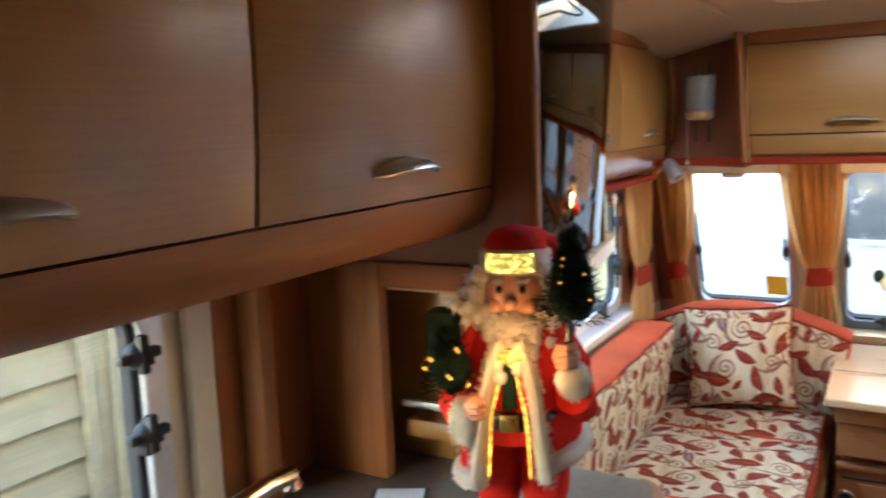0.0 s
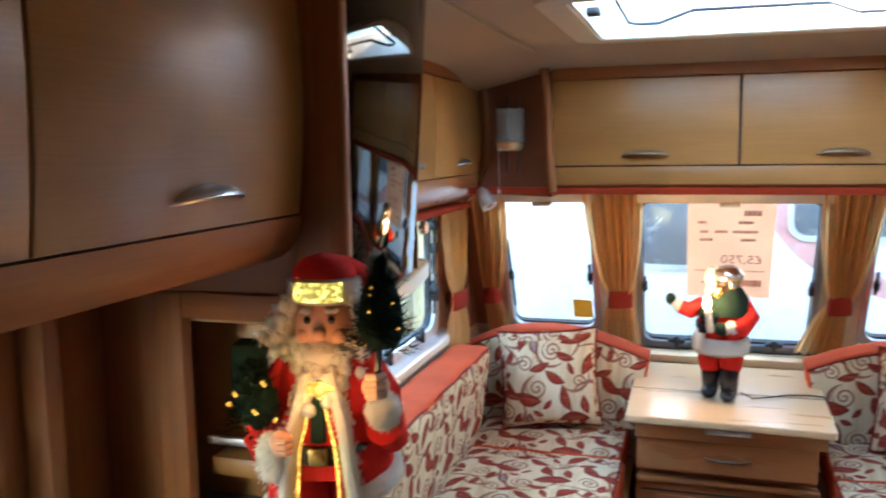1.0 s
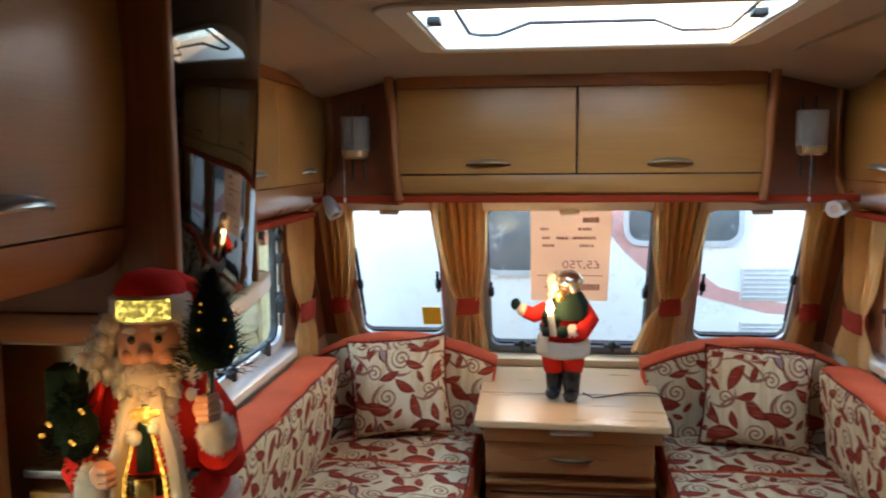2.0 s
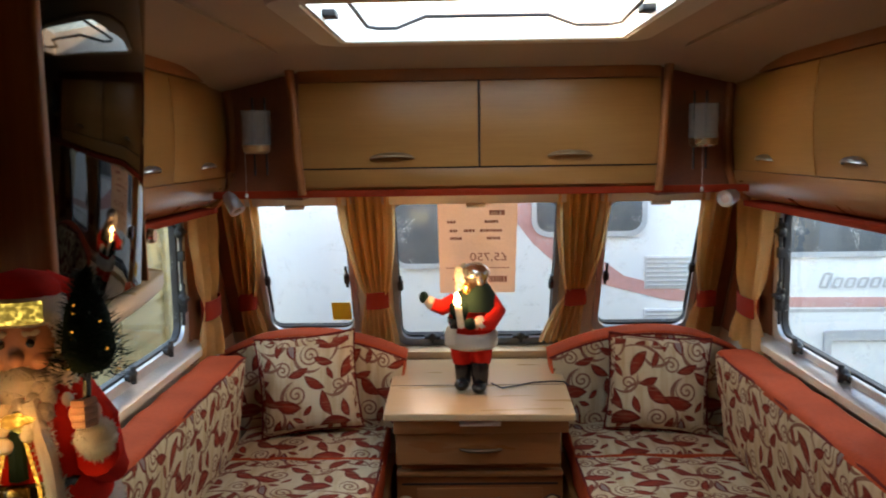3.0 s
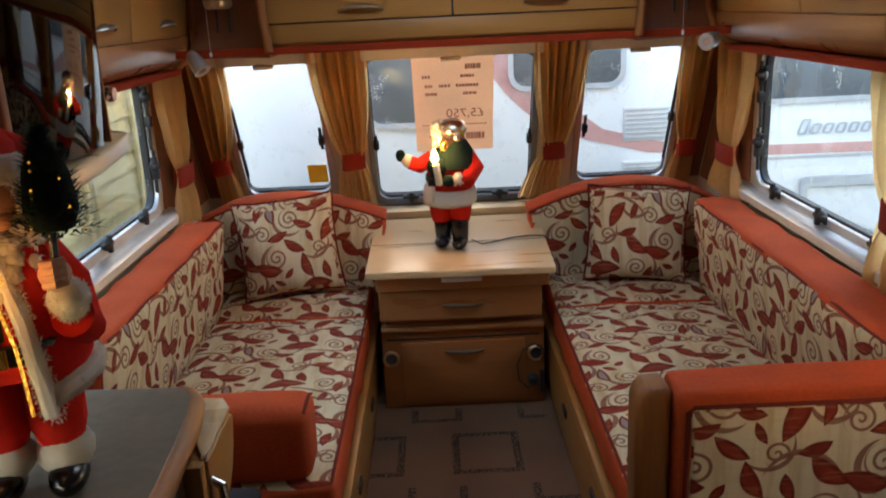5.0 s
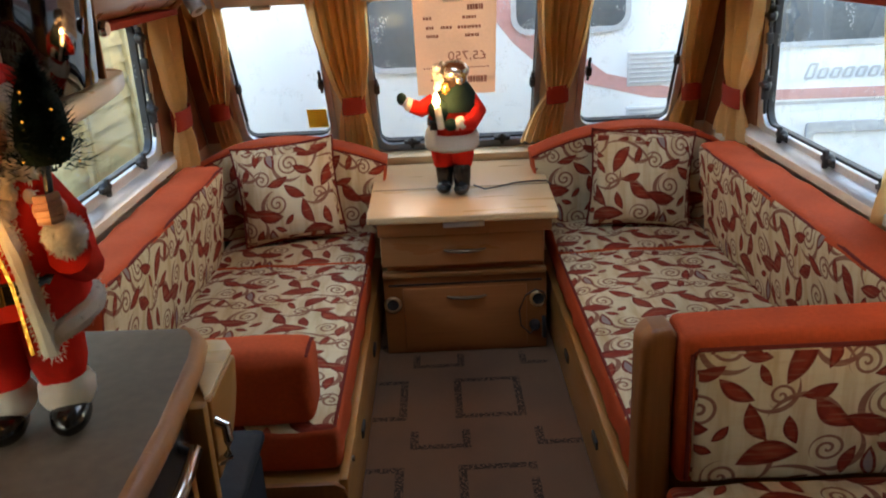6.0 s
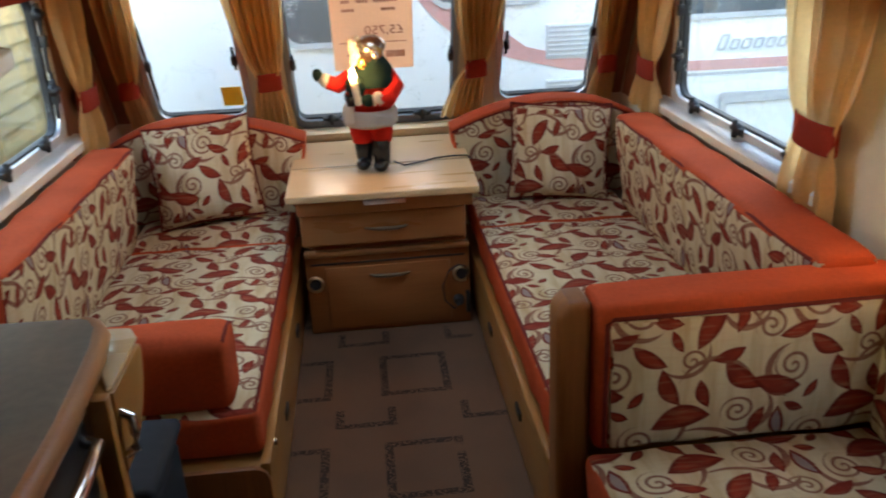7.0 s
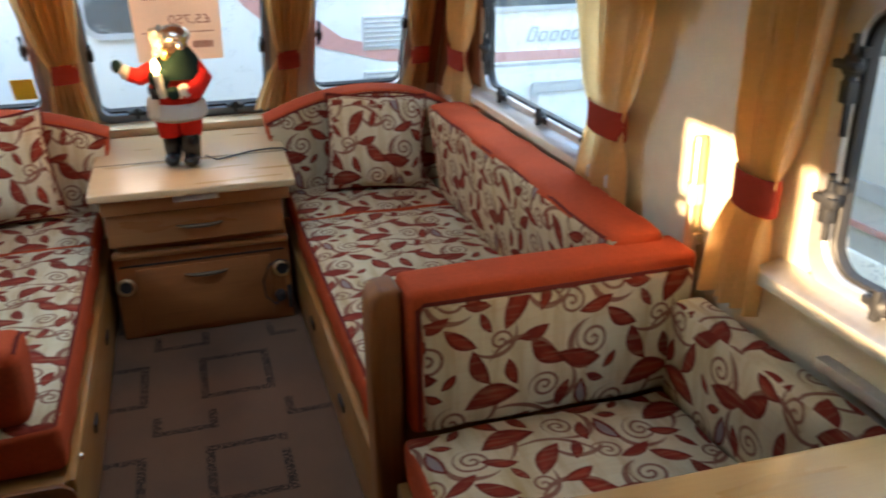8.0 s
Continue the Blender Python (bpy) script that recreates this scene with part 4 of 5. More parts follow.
part("end_moulding", prism([(0.855, 1.86), (0.85, 1.6), (0.858, 1.46), (0.885, 1.39), (0.95, 1.35), (1.13, 1.35), (1.13, 1.86)], "y", 2.03, 2.055, 0.008, 3), CHERRY_V, lockR)
# plain locker over the dinette window, behind the shoulder
build_locker(WX, 0.93, 0.2, 2.026, [0.8, 1.42], 1.50, 1.775, 0.10, "pale oak overhead locker above the dinette window", handles=(0.5, 1.1, 1.7))

# front lockers
fl = thing("front_locker", (0, 3.06, 1.42), "pale oak front locker with two lift-up doors", "locker", "lockers")
part("carcass", bx(-0.60, 0.60, 3.075, 3.72, 1.425, 1.83, 0.003), CHERRY, fl)
part("bottom_rail", prism([(3.062, 1.488), (3.056, 1.46), (3.060, 1.43), (3.075, 1.420), (3.09, 1.420), (3.09, 1.488)], "x", -0.60, 0.60, 0.002), OAK, fl)
part("top_rail", bx(-0.60, 0.60, 3.062, 3.09, 1.776, 1.822, 0.004), CHERRY, fl)
part("centre_gap", bx(-0.004, 0.004, 3.060, 3.08, 1.488, 1.776, 0), SHADOWGAP, fl)
for a, b, h in ((-0.596, -0.0035, -0.29), (0.0035, 0.596, 0.30)):
    pts = [(3.058 - 0.012 * math.sin(math.pi * (0.1 + 0.8 * i / 10)), 1.493 + 0.279 * i / 10) for i in range(11)]
    d = part("door", prism(pts + [(3.076, 1.772), (3.076, 1.493)], "x", a, b, 0.003), OAK, fl)
    cup_handle((h, 3.050, 1.528), (1, 0, 0), (0, -1, 0), d, 0.15, DULLBRONZE)
part("gap_line", bx(-0.596, 0.596, 3.060, 3.07, 1.488, 1.4935, 0), SHADOWGAP, fl)
for sx in (-1, 1):
    part("end_moulding", sweep([(sx * 0.625, 3.05, 1.835), (sx * 0.612, 3.045, 1.72), (sx * 0.607, 3.043, 1.62), (sx * 0.603, 3.043, 1.52), (sx * 0.592, 3.043, 1.405)], [0.016, 0.015, 0.015, 0.015, 0.014], 10), CHERRY_V, fl)
tagged(part("pelmet", bx(-0.9, 0.9, 3.07, 3.10, 1.395, 1.419, 0.003), PELMET), "terracotta pelmet strip under the front locker", "pelmet", kind="structure")


# curved corner panels with wall lamps and spotlights
def wall_lamp(sx):
    x, y = sx * 0.752, 3.10
    l = thing("wall_lamp", (x, y, 1.54), "unlit frosted half-round wall lamp with brass cup and pull cord", "lamp", "wall lamps")
    part("shade", lathe([(0.047, 0.025), (0.050, 0.03), (0.052, 0.14), (0.050, 0.145), (0.047, 0.14), (0.045, 0.03)], (x, y, 1.545), 24), FROST, l, "frosted glass shade")
    part("cup", lathe([(0.0, 0.0), (0.034, 0.0), (0.044, 0.008), (0.047, 0.03), (0.044, 0.03), (0.0, 0.02)], (x, y, 1.545), 20), BRASS, l, "brass cup")
    for dx in (-0.02, 0.022):
        part("rod", sweep([(x + dx, y + 0.045, 1.47), (x + dx, y + 0.045, 1.735)], 0.004, 6), BLACK, l)
    part("cord", sweep([(x - 0.012 - 0.02 * (sx < 0), y - 0.035, 1.55), (x - 0.012 - 0.02 * (sx < 0), y - 0.035, 1.41)], 0.0007, 5), WHITE, l)
    part("cord_bead", blob((x - 0.012 - 0.02 * (sx < 0), y - 0.035, 1.405), (0.005, 0.005, 0.009), 6), WHITE, l)


for sx in (-1, 1):
    pts = [(sx * (0.60 + 0.315 * (i / 12)), 3.085 + 0.15 * (i / 12) + 0.035 * math.sin(math.pi * i / 12)) for i in range(13)]
    pts += [(sx * 0.95, 3.30), (sx * 0.60, 3.30)]
    tagged(part("corner_panel", prism(pts, "z", 1.385, 1.835, 0.002), PANEL), "reddish-brown curved corner panel between lockers", "panel", kind="structure")
    wall_lamp(sx)
    s = thing("spotlight", (sx * 0.82, 3.06, 1.40), "small brushed swivel spotlight under the corner panel", "spotlight", "spotlights")
    aim = Vector((0.55, -0.30, -0.78) if sx < 0 else (-0.72, -0.68, -0.12))
    m = Matrix.Translation((sx * 0.825, 3.045, 1.378)) @ aim.to_track_quat("Z", "Y").to_matrix().to_4x4()
    part("head", moved(lathe([(0, -0.045), (0.014, -0.045), (0.022, -0.03), (0.026, 0.0), (0.028, 0.03), (0.022, 0.031), (0.0, 0.022)], n=18), m), ALU, s)
    part("lens", moved(lathe([(0, 0.026), (0.018, 0.0285), (0.0205, 0.027)], n=18), m), plain("pale_lens", (0.55, 0.40, 0.34), 0.3) if sx > 0 else FROST, s)
    part("bracket", sweep([(sx * 0.825, 3.07, 1.386), (sx * 0.825, 3.06, 1.40)], 0.006, 6), ALU, s)

# ---- kitchen side ----
KX = -0.70
kl = build_locker(-WX, KX, -0.35, 1.385, [0.27, 0.848], 1.462, 1.84, 0.075, "large bowed oak kitchen locker with metal lip handles", handles=(-0.1, 0.565, 1.125))
# tall unit between kitchen and lounge: post, panel, smoked door, shelf
tu = thing("tall_cabinet", (-0.88, 1.65, 0.92), "cherry-wood wall cabinet with a smoked mirror door and a niche", "cabinet")
part("post", bx(-0.715, -0.626, 1.387, 1.412, 1.33, 1.875, 0.008, 3), CHERRY_V, tu)
part("front_panel", bx(-1.13, -0.70, 1.43, 1.45, 1.325, 1.47, 0.003), CHERRY, tu)
part("carcass", bx(-1.13, -0.687, 1.452, 1.85, 1.305, 1.875, 0.003), CHERRY, tu)
pts = [(-0.664, 1.414), (-0.655, 1.45), (-0.648, 1.58), (-0.648, 1.70), (-0.654, 1.80), (-0.668, 1.848), (-0.685, 1.848), (-0.685, 1.414)]
smoked = prism(pts, "z", 1.31, 1.872, 0.002)
for v in smoked.verts:
    v.co.x += 0.080 * (v.co.z - 1.50)      # the door leans out a little at its top
    v.co.y -= 0.03 * (v.co.z - 1.45)
part("door", smoked, SMOKED, tu, "smoked mirror-gloss door")
part("door_edge", bx(-0.69, -0.672, 1.848, 1.856, 1.31, 1.87, 0.002), CHERRY_V, tu)
part("lock", moved(lathe([(0, 0.012), (0.012, 0.012), (0.015, 0.004), (0.015, 0)], n=16), pose(-0.652, 1.815, 1.40, 0, 90, 0)), CHROME, tu)
sh = [(-1.13, 1.452), (-0.645, 1.452), (-0.638, 1.50), (-0.645, 1.62), (-0.660, 1.76), (-0.680, 1.90), (-0.698, 2.00), (-0.712, 2.045), (-0.74, 2.075), (-0.80, 2.085), (-1.13, 2.085)]
part("shelf", prism(sh, "z", 1.268, 1.303, 0.006, 3), BEECH, tu, "pale rounded shelf")
# niche frame standing on the worktop
part("niche_stile", bx(-1.0, -0.945, 1.42, 1.45, 0.921, 1.325, 0.006), CHERRY_V, tu)
part("niche_rail", bx(-0.945, -0.66, 1.42, 1.45, 1.28, 1.325, 0.004), CHERRY, tu)
part("niche_back", bx(-1.125, -0.80, 1.55, 1.565, 0.921, 1.267, 0.003), OAK, tu)
part("niche_ledge", bx(-0.94, -0.80, 1.48, 1.548, 0.985, 1.020, 0.006), OAK, tu)
part("niche_lip", bx(-0.94, -0.80, 1.470, 1.482, 1.045, 1.060, 0.003), HANDLE, tu)
spn = thing("side_panel", (-1.12, 1.28, 0.921), "cherry-wood side panel between window and cabinet", "panel", kind="structure")
part("board", bx(-1.132, -1.115, 1.188, 1.44, 0.921, 1.40, 0.003), CHERRY_V, spn)
part("return_board", bx(-1.114, -1.0, 1.425, 1.44, 0.921, 1.40, 0.003), CHERRY_V, spn)
part("upright_moulding", bx(-1.114, -1.06, 1.235, 1.275, 0.921, 1.40, 0.012), CHERRY_V, spn)

ku = thing("kitchen_unit", (-0.8, 0.6, 0), "oak kitchen base unit with black oven and chrome handle", "kitchen unit")
part("carcass", bx(-1.13, -0.50, -0.9, 1.57, 0.0, 0.884, 0.004), OAK, ku)
part("end_panel", bx(-1.0, -0.50, 1.572, 1.59, 0.0, 0.884, 0.005), OAK_V, ku)
part("oven_door", bx(-0.505, -0.478, 0.85, 1.408, 0.30, 0.855, 0.008), CHAR, ku, "black oven door")
part("oven_window", bx(-0.480, -0.472, 0.93, 1.34, 0.40, 0.70, 0.01), BLACK, ku)
part("handle", sweep([(-0.478, 0.92, 0.835), (-0.446, 0.95, 0.845), (-0.436, 1.10, 0.850), (-0.436, 1.25, 0.850), (-0.446, 1.35, 0.845), (-0.478, 1.38, 0.835)], 0.010, 10), CHROME, ku, "chrome bar handle")
part("front_stile", bx(-0.476, -0.446, 1.412, 1.436, 0.0, 0.878, 0.004), OAK_V, ku)
bk_ = part("flap_bracket", prism([(1.438, 0.735), (1.442, 0.872), (1.59, 0.874), (1.606, 0.868), (1.611, 0.855), (1.594, 0.81), (1.570, 0.780), (1.53, 0.752), (1.48, 0.738)], "x", -0.478, -0.444, 0.006, 3), OAK, ku, "tapered oak flap bracket under the worktop corner")
part("top_plate", prism([(-0.520, 1.648), (-0.466, 1.640), (-0.448, 1.606), (-0.446, 1.45), (-0.452, 1.44), (-0.478, 1.50)], "z", 0.8745, 0.881, 0.002), BEECH, bk_, "pale wooden flap edge")
part("handle", sweep([(-0.446, 1.447, 0.762), (-0.430, 1.446, 0.772), (-0.427, 1.448, 0.80), (-0.429, 1.450, 0.825), (-0.446, 1.452, 0.832)], 0.008, 10), CHROME, bk_, "short chrome handle")
wk = [(-1.13, -0.9), (-0.470, -0.9), (-0.470, 1.15), (-0.472, 1.30), (-0.486, 1.50), (-0.498, 1.57), (-0.520, 1.61), (-1.13, 1.635)]
wtop = thing("worktop", (-0.8, 0.6, 0.885), "grey speckled kitchen worktop with a round wooden edge", "worktop")
part("slab", prism(wk, "z", 0.886, 0.920, 0.002), WORKTOP, wtop)
part("edge", sweep([(x + 0.004, y, 0.903) for x, y in wk[1:6]] + [(-0.512, 1.602, 0.903), (-0.53, 1.612, 0.903)], 0.018, 12), EDGEWOOD, wtop, "round brown wooden edge")
tap = thing("tap", (-0.85, 0.98, 0.92), "chrome kitchen tap beside the window", "tap")
part("spout", sweep([(-0.86, 0.76, 0.92), (-0.86, 0.76, 1.04), (-0.858, 0.80, 1.08), (-0.855, 0.90, 1.092), (-0.852, 1.00, 1.10), (-0.85, 1.045, 1.098), (-0.85, 1.05, 1.08)], [0.02, 0.016, 0.014, 0.013, 0.013, 0.014, 0.014], 12), CHROME, tap)
bk = thing("booklet", (-0.93, 1.38, 0.921), "dark booklet with a pale page on the worktop", "booklet")
part("cover", moved(bx(-0.05, 0.05, -0.035, 0.035, 0, 0.004, 0.001), pose(-0.885, 1.365, 0.921, 0, 0, 25)), BLACK, bk)
part("page", moved(bx(-0.042, 0.042, -0.027, 0.027, 0.0042, 0.006, 0.0005), pose(-0.885, 1.365, 0.921, 0, 0, 25)), WHITE, bk)
BINP = plain("dark_bin_plastic", (0.016, 0.018, 0.023), 0.6, var=0.2)
BINP.node_tree.nodes["Principled BSDF"].inputs["Specular IOR Level"].default_value = 0.12
bn = thing("waste_bin", (-0.53, 1.87, 0), "dark grey plastic bin beside the kitchen unit", "bin")
part("body", rbox(-0.66, -0.51, 1.70, 1.955, 0.0, 0.47, 0.03, (0, 0, 0)), BINP, bn)
part("lid", rbox(-0.668, -0.502, 1.692, 1.963, 0.472, 0.505, 0.014, (0, 0, 0.006)), BINP, bn)

# ---- dinette ----
dn = thing("dining_bench", (0.75, 1.55, 0), "wooden-ended dining bench with a rounded end post", "bench")
part("base", bx(0.36, 1.12, 1.25, 1.84, 0.0, 0.27, 0.004), OAK, dn)
part("end_post", prism([(0.322, 0.0), (0.322, 0.700), (0.328, 0.722), (0.346, 0.740), (0.385, 0.742), (0.398, 0.728), (0.398, 0.0)], "y", 1.872, 1.965, 0.018, 4), POSTWOOD, dn, "rounded cherry-wood end post")
part("back_board", bx(0.396, 1.125, 1.925, 1.96, 0.0, 0.70, 0.004), OAK, dn)
bc = thing("dinette_back_cushion", (0.75, 1.88, 0.40), "floral back cushion with a wide terracotta border", "cushion", "dinette cushions")
part("cover", rbox(0.402, 1.10, 1.845, 1.975, 0.385, 0.742, 0.018, (0, 0.004, 0.004), rough=0.003), RED, bc, "terracotta border cloth")
part("front_panel", rbox(0.426, 1.09, 1.835, 1.90, 0.388, 0.712, 0.02, (0, 0.012, 0), rough=0.006, freq=8), FLORAL, bc, "floral front panel")
part("piping", sweep([(0.420, 1.842, 0.40), (0.420, 1.842, 0.700), (0.433, 1.842, 0.710), (0.75, 1.838, 0.711), (1.07, 1.842, 0.710)], 0.005, 6), DARKRED, bc)
sc = thing("dinette_seat_cushion", (0.75, 1.55, 0.27), "floral dinette seat cushion with terracotta front border", "cushion", "dinette cushions")
part("cover", rbox(0.375, 1.03, 1.22, 1.832, 0.275, 0.398, 0.022, (0, 0, 0.016), rough=0.007, freq=8), [FLORAL, RED], sc, pick=border(0.75))
wc = thing("dinette_side_cushion", (1.06, 1.5, 0.40), "low floral side cushion along the wall", "cushion", "dinette cushions")
part("cover", rbox(1.022, 1.112, 1.10, 1.832, 0.385, 0.640, 0.022, (0.008, 0, 0.004), rough=0.005, freq=8), FLORAL, wc)
dt = thing("dinette_table", (0.75, 0.9, 0), "pale oak dinette table top with a rounded edge", "table")
part("tabletop", prism([(0.43, 0.72), (1.12, 0.72), (1.12, 1.185), (0.47, 1.205), (0.43, 1.19), (0.405, 1.16), (0.40, 0.75)], "z", 0.672, 0.70, 0.008, 3), TABLEOAK, dt)
part("leg", sweep([(0.58, 0.95, 0.0), (0.58, 0.95, 0.672)], 0.025, 12), OAK_V, dt)
part("end_bracket", bx(1.085, 1.10, 0.75, 1.16, 0.655, 0.671, 0.002), ALU, dt, "aluminium end bracket")
tagged(part("table_rail", bx(1.102, 1.133, 0.6, 1.45, 0.655, 0.68, 0.004), ALU), "aluminium table rail on the wall under the window", "rail", kind="structure")
tb = thing("folded_table_leg", (1.11, 1.90, 0.6), "golden metal pole clipped upright to the wall", "pole")
part("pole", sweep([(1.11, 1.905, 0.60), (1.11, 1.905, 0.985), (1.11, 1.905, 1.0)], [0.016, 0.016, 0.012], 14), BRASS, tb)
part("collar", lathe([(0.016, 0), (0.020, 0.002), (0.020, 0.05), (0.016, 0.052)], (1.11, 1.905, 0.84), 16), ALU, tb)
part("clip", bx(1.105, 1.133, 1.885, 1.925, 0.74, 0.77, 0.004), BRASS, tb)


# ---- two figures: each one plain shape ----
def figure_mats():
    return [cloth("figure_red_felt", (0.72, 0.025, 0.014)), cloth("figure_white_fur", (0.90, 0.84, 0.74), var=0.06, through=0.2, rib=420), plain("figure_skin_plastic", (0.56, 0.29, 0.19), 0.55),
            plain("figure_black_boot", (0.012, 0.012, 0.013), 0.2), cloth("figure_green_felt", (0.010, 0.026, 0.018)), glitter("figure_warm_light", (0.20, 0.11, 0.02), (1.0, 0.46, 0.05), 0.16), plain("figure_gold", (0.6, 0.38, 0.1), 0.25, 0.9), glow("candle_flame", (1.0, 0.52, 0.16), 3.0), plain("figure_silver_wrap", (0.55, 0.53, 0.5), 0.2, 0.9), plain("figure_dark_wrap", (0.06, 0.03, 0.015), 0.3), glitter("figure_yellow_light", (0.16, 0.13, 0.03), (1.0, 0.74, 0.12), 0.10), cloth("figure_white_hair", (0.92, 0.89, 0.83), var=0.05, through=0.45)]


FIG = figure_mats()
R_, W_, SK, BK, GR, WL, GO, FLAME, SV, DB, GL, HR = range(12)


def painted(pairs):
    """Joins shapes, each with its material's number, into one mesh."""
    out = bmesh.new()
    for b, k in pairs:
        for f in b.faces:
            f.material_index = k
        if k == W_:
            for v in b.verts:
                v.co += noise.noise_vector(v.co * 110) * 0.0035
        me = bpy.data.meshes.new("tmp")
        b.to_mesh(me)
        b.free()
        out.from_mesh(me)
        bpy.data.meshes.remove(me)
    return out


def needles(c, r, h, count, seed, size=0.012):
    """Small blades all over a cone."""
    rng = random.Random(seed)
    bm = bmesh.new()
    for _ in range(count):
        u = rng.random() ** 0.8
        a = rng.random() * 2 * math.pi
        rr = r * (1 - u) ** 0.7 * rng.uniform(0.5, 1.0)
        p = Vector((c[0] + rr * math.cos(a), c[1] + rr * math.sin(a), c[2] + h * u))
        d = Vector((math.cos(a), math.sin(a), rng.uniform(-0.3, 0.9))).normalized() * size * rng.uniform(0.8, 2.0)
        s = d.cross(Vector((0, 0, 1))).normalized() * size * 0.22
        v = [bm.verts.new(q) for q in (p - s, p + s, p + d)]
        bm.faces.new(v)
    return bm


def curls(points, size, count, seed):
    """Short fine hair tufts round each of the points."""
    rng = random.Random(seed)
    bm = bmesh.new()
    for c in points:
        for _ in range(count):
            d = Vector((rng.gauss(0, 1), rng.gauss(0, 1), rng.gauss(0, 1))).normalized()
            p = Vector(c) + d * size * 0.5
            e = (d + Vector((0, -0.2, -0.7 + rng.gauss(0, 0.5)))).normalized() * size * rng.uniform(0.7, 1.5)
            s = e.cross(Vector((rng.gauss(0, 1), rng.gauss(0, 1), 0.3))).normalized() * size * 0.16
            q = p + e * 0.6 + d * size * 0.2
            v = [bm.verts.new(x) for x in (p - s, p + s, q + s * 0.7, q - s * 0.7, p + e)]
            bm.faces.new((v[0], v[1], v[2], v[3]))
            bm.faces.new((v[3], v[2], v[4]))
    return bm


def fur(path, r, count, seed, size=0.009, flat=1.0):
    """Short pile standing off a tube along a path."""
    rng = random.Random(seed)
    pts = [Vector(p) for p in path]
    bm = bmesh.new()
    for _ in range(count):
        k = rng.randrange(len(pts) - 1) if len(pts) > 1 else 0
        c = pts[k].lerp(pts[k + 1], rng.random()) if len(pts) > 1 else pts[0]
        d = Vector((rng.gauss(0, 1), rng.gauss(0, 1), rng.gauss(0, 1))).normalized()
        d.y *= flat
        p = c + d * r
        e = (d + Vector((rng.gauss(0, 0.5), rng.gauss(0, 0.5), rng.gauss(0, 0.5) - 0.25))).normalized() * size
        q = e.cross(Vector((rng.gauss(0, 1), rng.gauss(0, 1), rng.gauss(0, 1)))).normalized() * size * 0.22
        bm.faces.new([bm.verts.new(x) for x in (p - q, p + q, p + e)])
    return bm


def sparkle(points, r=0.004):
    return join(*[blob(p, (r, r, r), 5) for p in points])


# the larger figure stands on the worktop and faces the room
def figure_worktop(m):
    rng = random.Random(4)
    P = []
    for sx in (-1, 1):
        P.append((blob((sx * 0.045, -0.02, 0.022), (0.030, 0.052, 0.024), 10), BK))
        P.append((lathe([(0.034, 0.03), (0.042, 0.045), (0.042, 0.06), (0.034, 0.075)], (sx * 0.042, 0, 0), 16), W_))
        P.append((lathe([(0.030, 0.06), (0.042, 0.10), (0.044, 0.17), (0.048, 0.22)], (sx * 0.040, 0, 0), 16), R_))
    P.append((lathe([(0.085, 0.19), (0.088, 0.24), (0.082, 0.29), (0.070, 0.345), (0.045, 0.365), (0.0, 0.37)], (0, 0, 0), 20), R_))
    # long open coat with fur hem and front bands
    coat = lathe([(0.106, 0.148), (0.104, 0.20), (0.090, 0.28), (0.076, 0.345), (0.05, 0.37)], (0, 0.006, 0), 28, radians(-62), radians(242))
    for v in coat.verts:
        if v.co.z < 0.16:
            v.co.z += 0.264 * v.co.x
    P.append((coat, R_))
    hem = [(0.106 * math.cos(radians(a)), 0.006 + 0.106 * math.sin(radians(a)), 0.148 + 0.028 * math.cos(radians(a))) for a in range(-62, 243, 8)]
    P.append((sweep(hem, 0.015, 8), W_))
    P.append((fur(hem, 0.013, 1500, 11, 0.007), W_))
    for sx in (-1, 1):
        band = [(sx * 0.056, -0.088, 0.145), (sx * 0.053, -0.089, 0.18), (sx * 0.046, -0.088, 0.22), (sx * 0.038, -0.083, 0.27), (sx * 0.027, -0.076, 0.31), (sx * 0.016, -0.068, 0.345)]
        P.append((sweep(band, [0.019, 0.019, 0.019, 0.019, 0.018, 0.016], 10, flat=0.6), W_))
        P.append((fur(band, 0.016, 1000, 12 + sx, 0.006, 0.6), W_))
    # one arm bent up with the tree, the other forward with the bag
    P.append((sweep([(0.055, 0, 0.345), (0.088, 0.0, 0.29), (0.100, -0.02, 0.235), (0.098, -0.06, 0.265)], [0.030, 0.034, 0.034, 0.030], 12), R_))
    P.append((blob((0.099, -0.070, 0.290), (0.029, 0.029, 0.026), 10, 0.15), W_))
    P.append((fur([(0.099, -0.070, 0.290)], 0.027, 450, 21, 0.006), W_))
    P.append((blob((0.090, -0.082, 0.328), (0.022, 0.020, 0.019), 10), SK))
    for k in range(4):
        P.append((sweep([(0.078, -0.098, 0.318 + 0.009 * k), (0.094, -0.106, 0.320 + 0.009 * k), (0.106, -0.094, 0.320 + 0.009 * k)], 0.0055, 8), SK))
    P.append((sweep([(-0.055, 0, 0.345), (-0.092, 0.0, 0.29), (-0.098, -0.04, 0.235), (-0.078, -0.08, 0.235)], [0.030, 0.034, 0.034, 0.030], 12), R_))
    P.append((blob((-0.072, -0.092, 0.228), (0.025, 0.025, 0.038), 10, 0.15), W_))
    P.append((fur([(-0.072, -0.092, 0.205), (-0.072, -0.092, 0.25)], 0.024, 600, 22, 0.006), W_))
    P.append((blob((-0.052, -0.112, 0.256), (0.018, 0.016, 0.018), 10), SK))
    for k in range(3):
        P.append((sweep([(-0.054, -0.126, 0.246 + 0.009 * k), (-0.042, -0.130, 0.247 + 0.009 * k), (-0.034, -0.122, 0.248 + 0.009 * k)], 0.005, 8), SK))
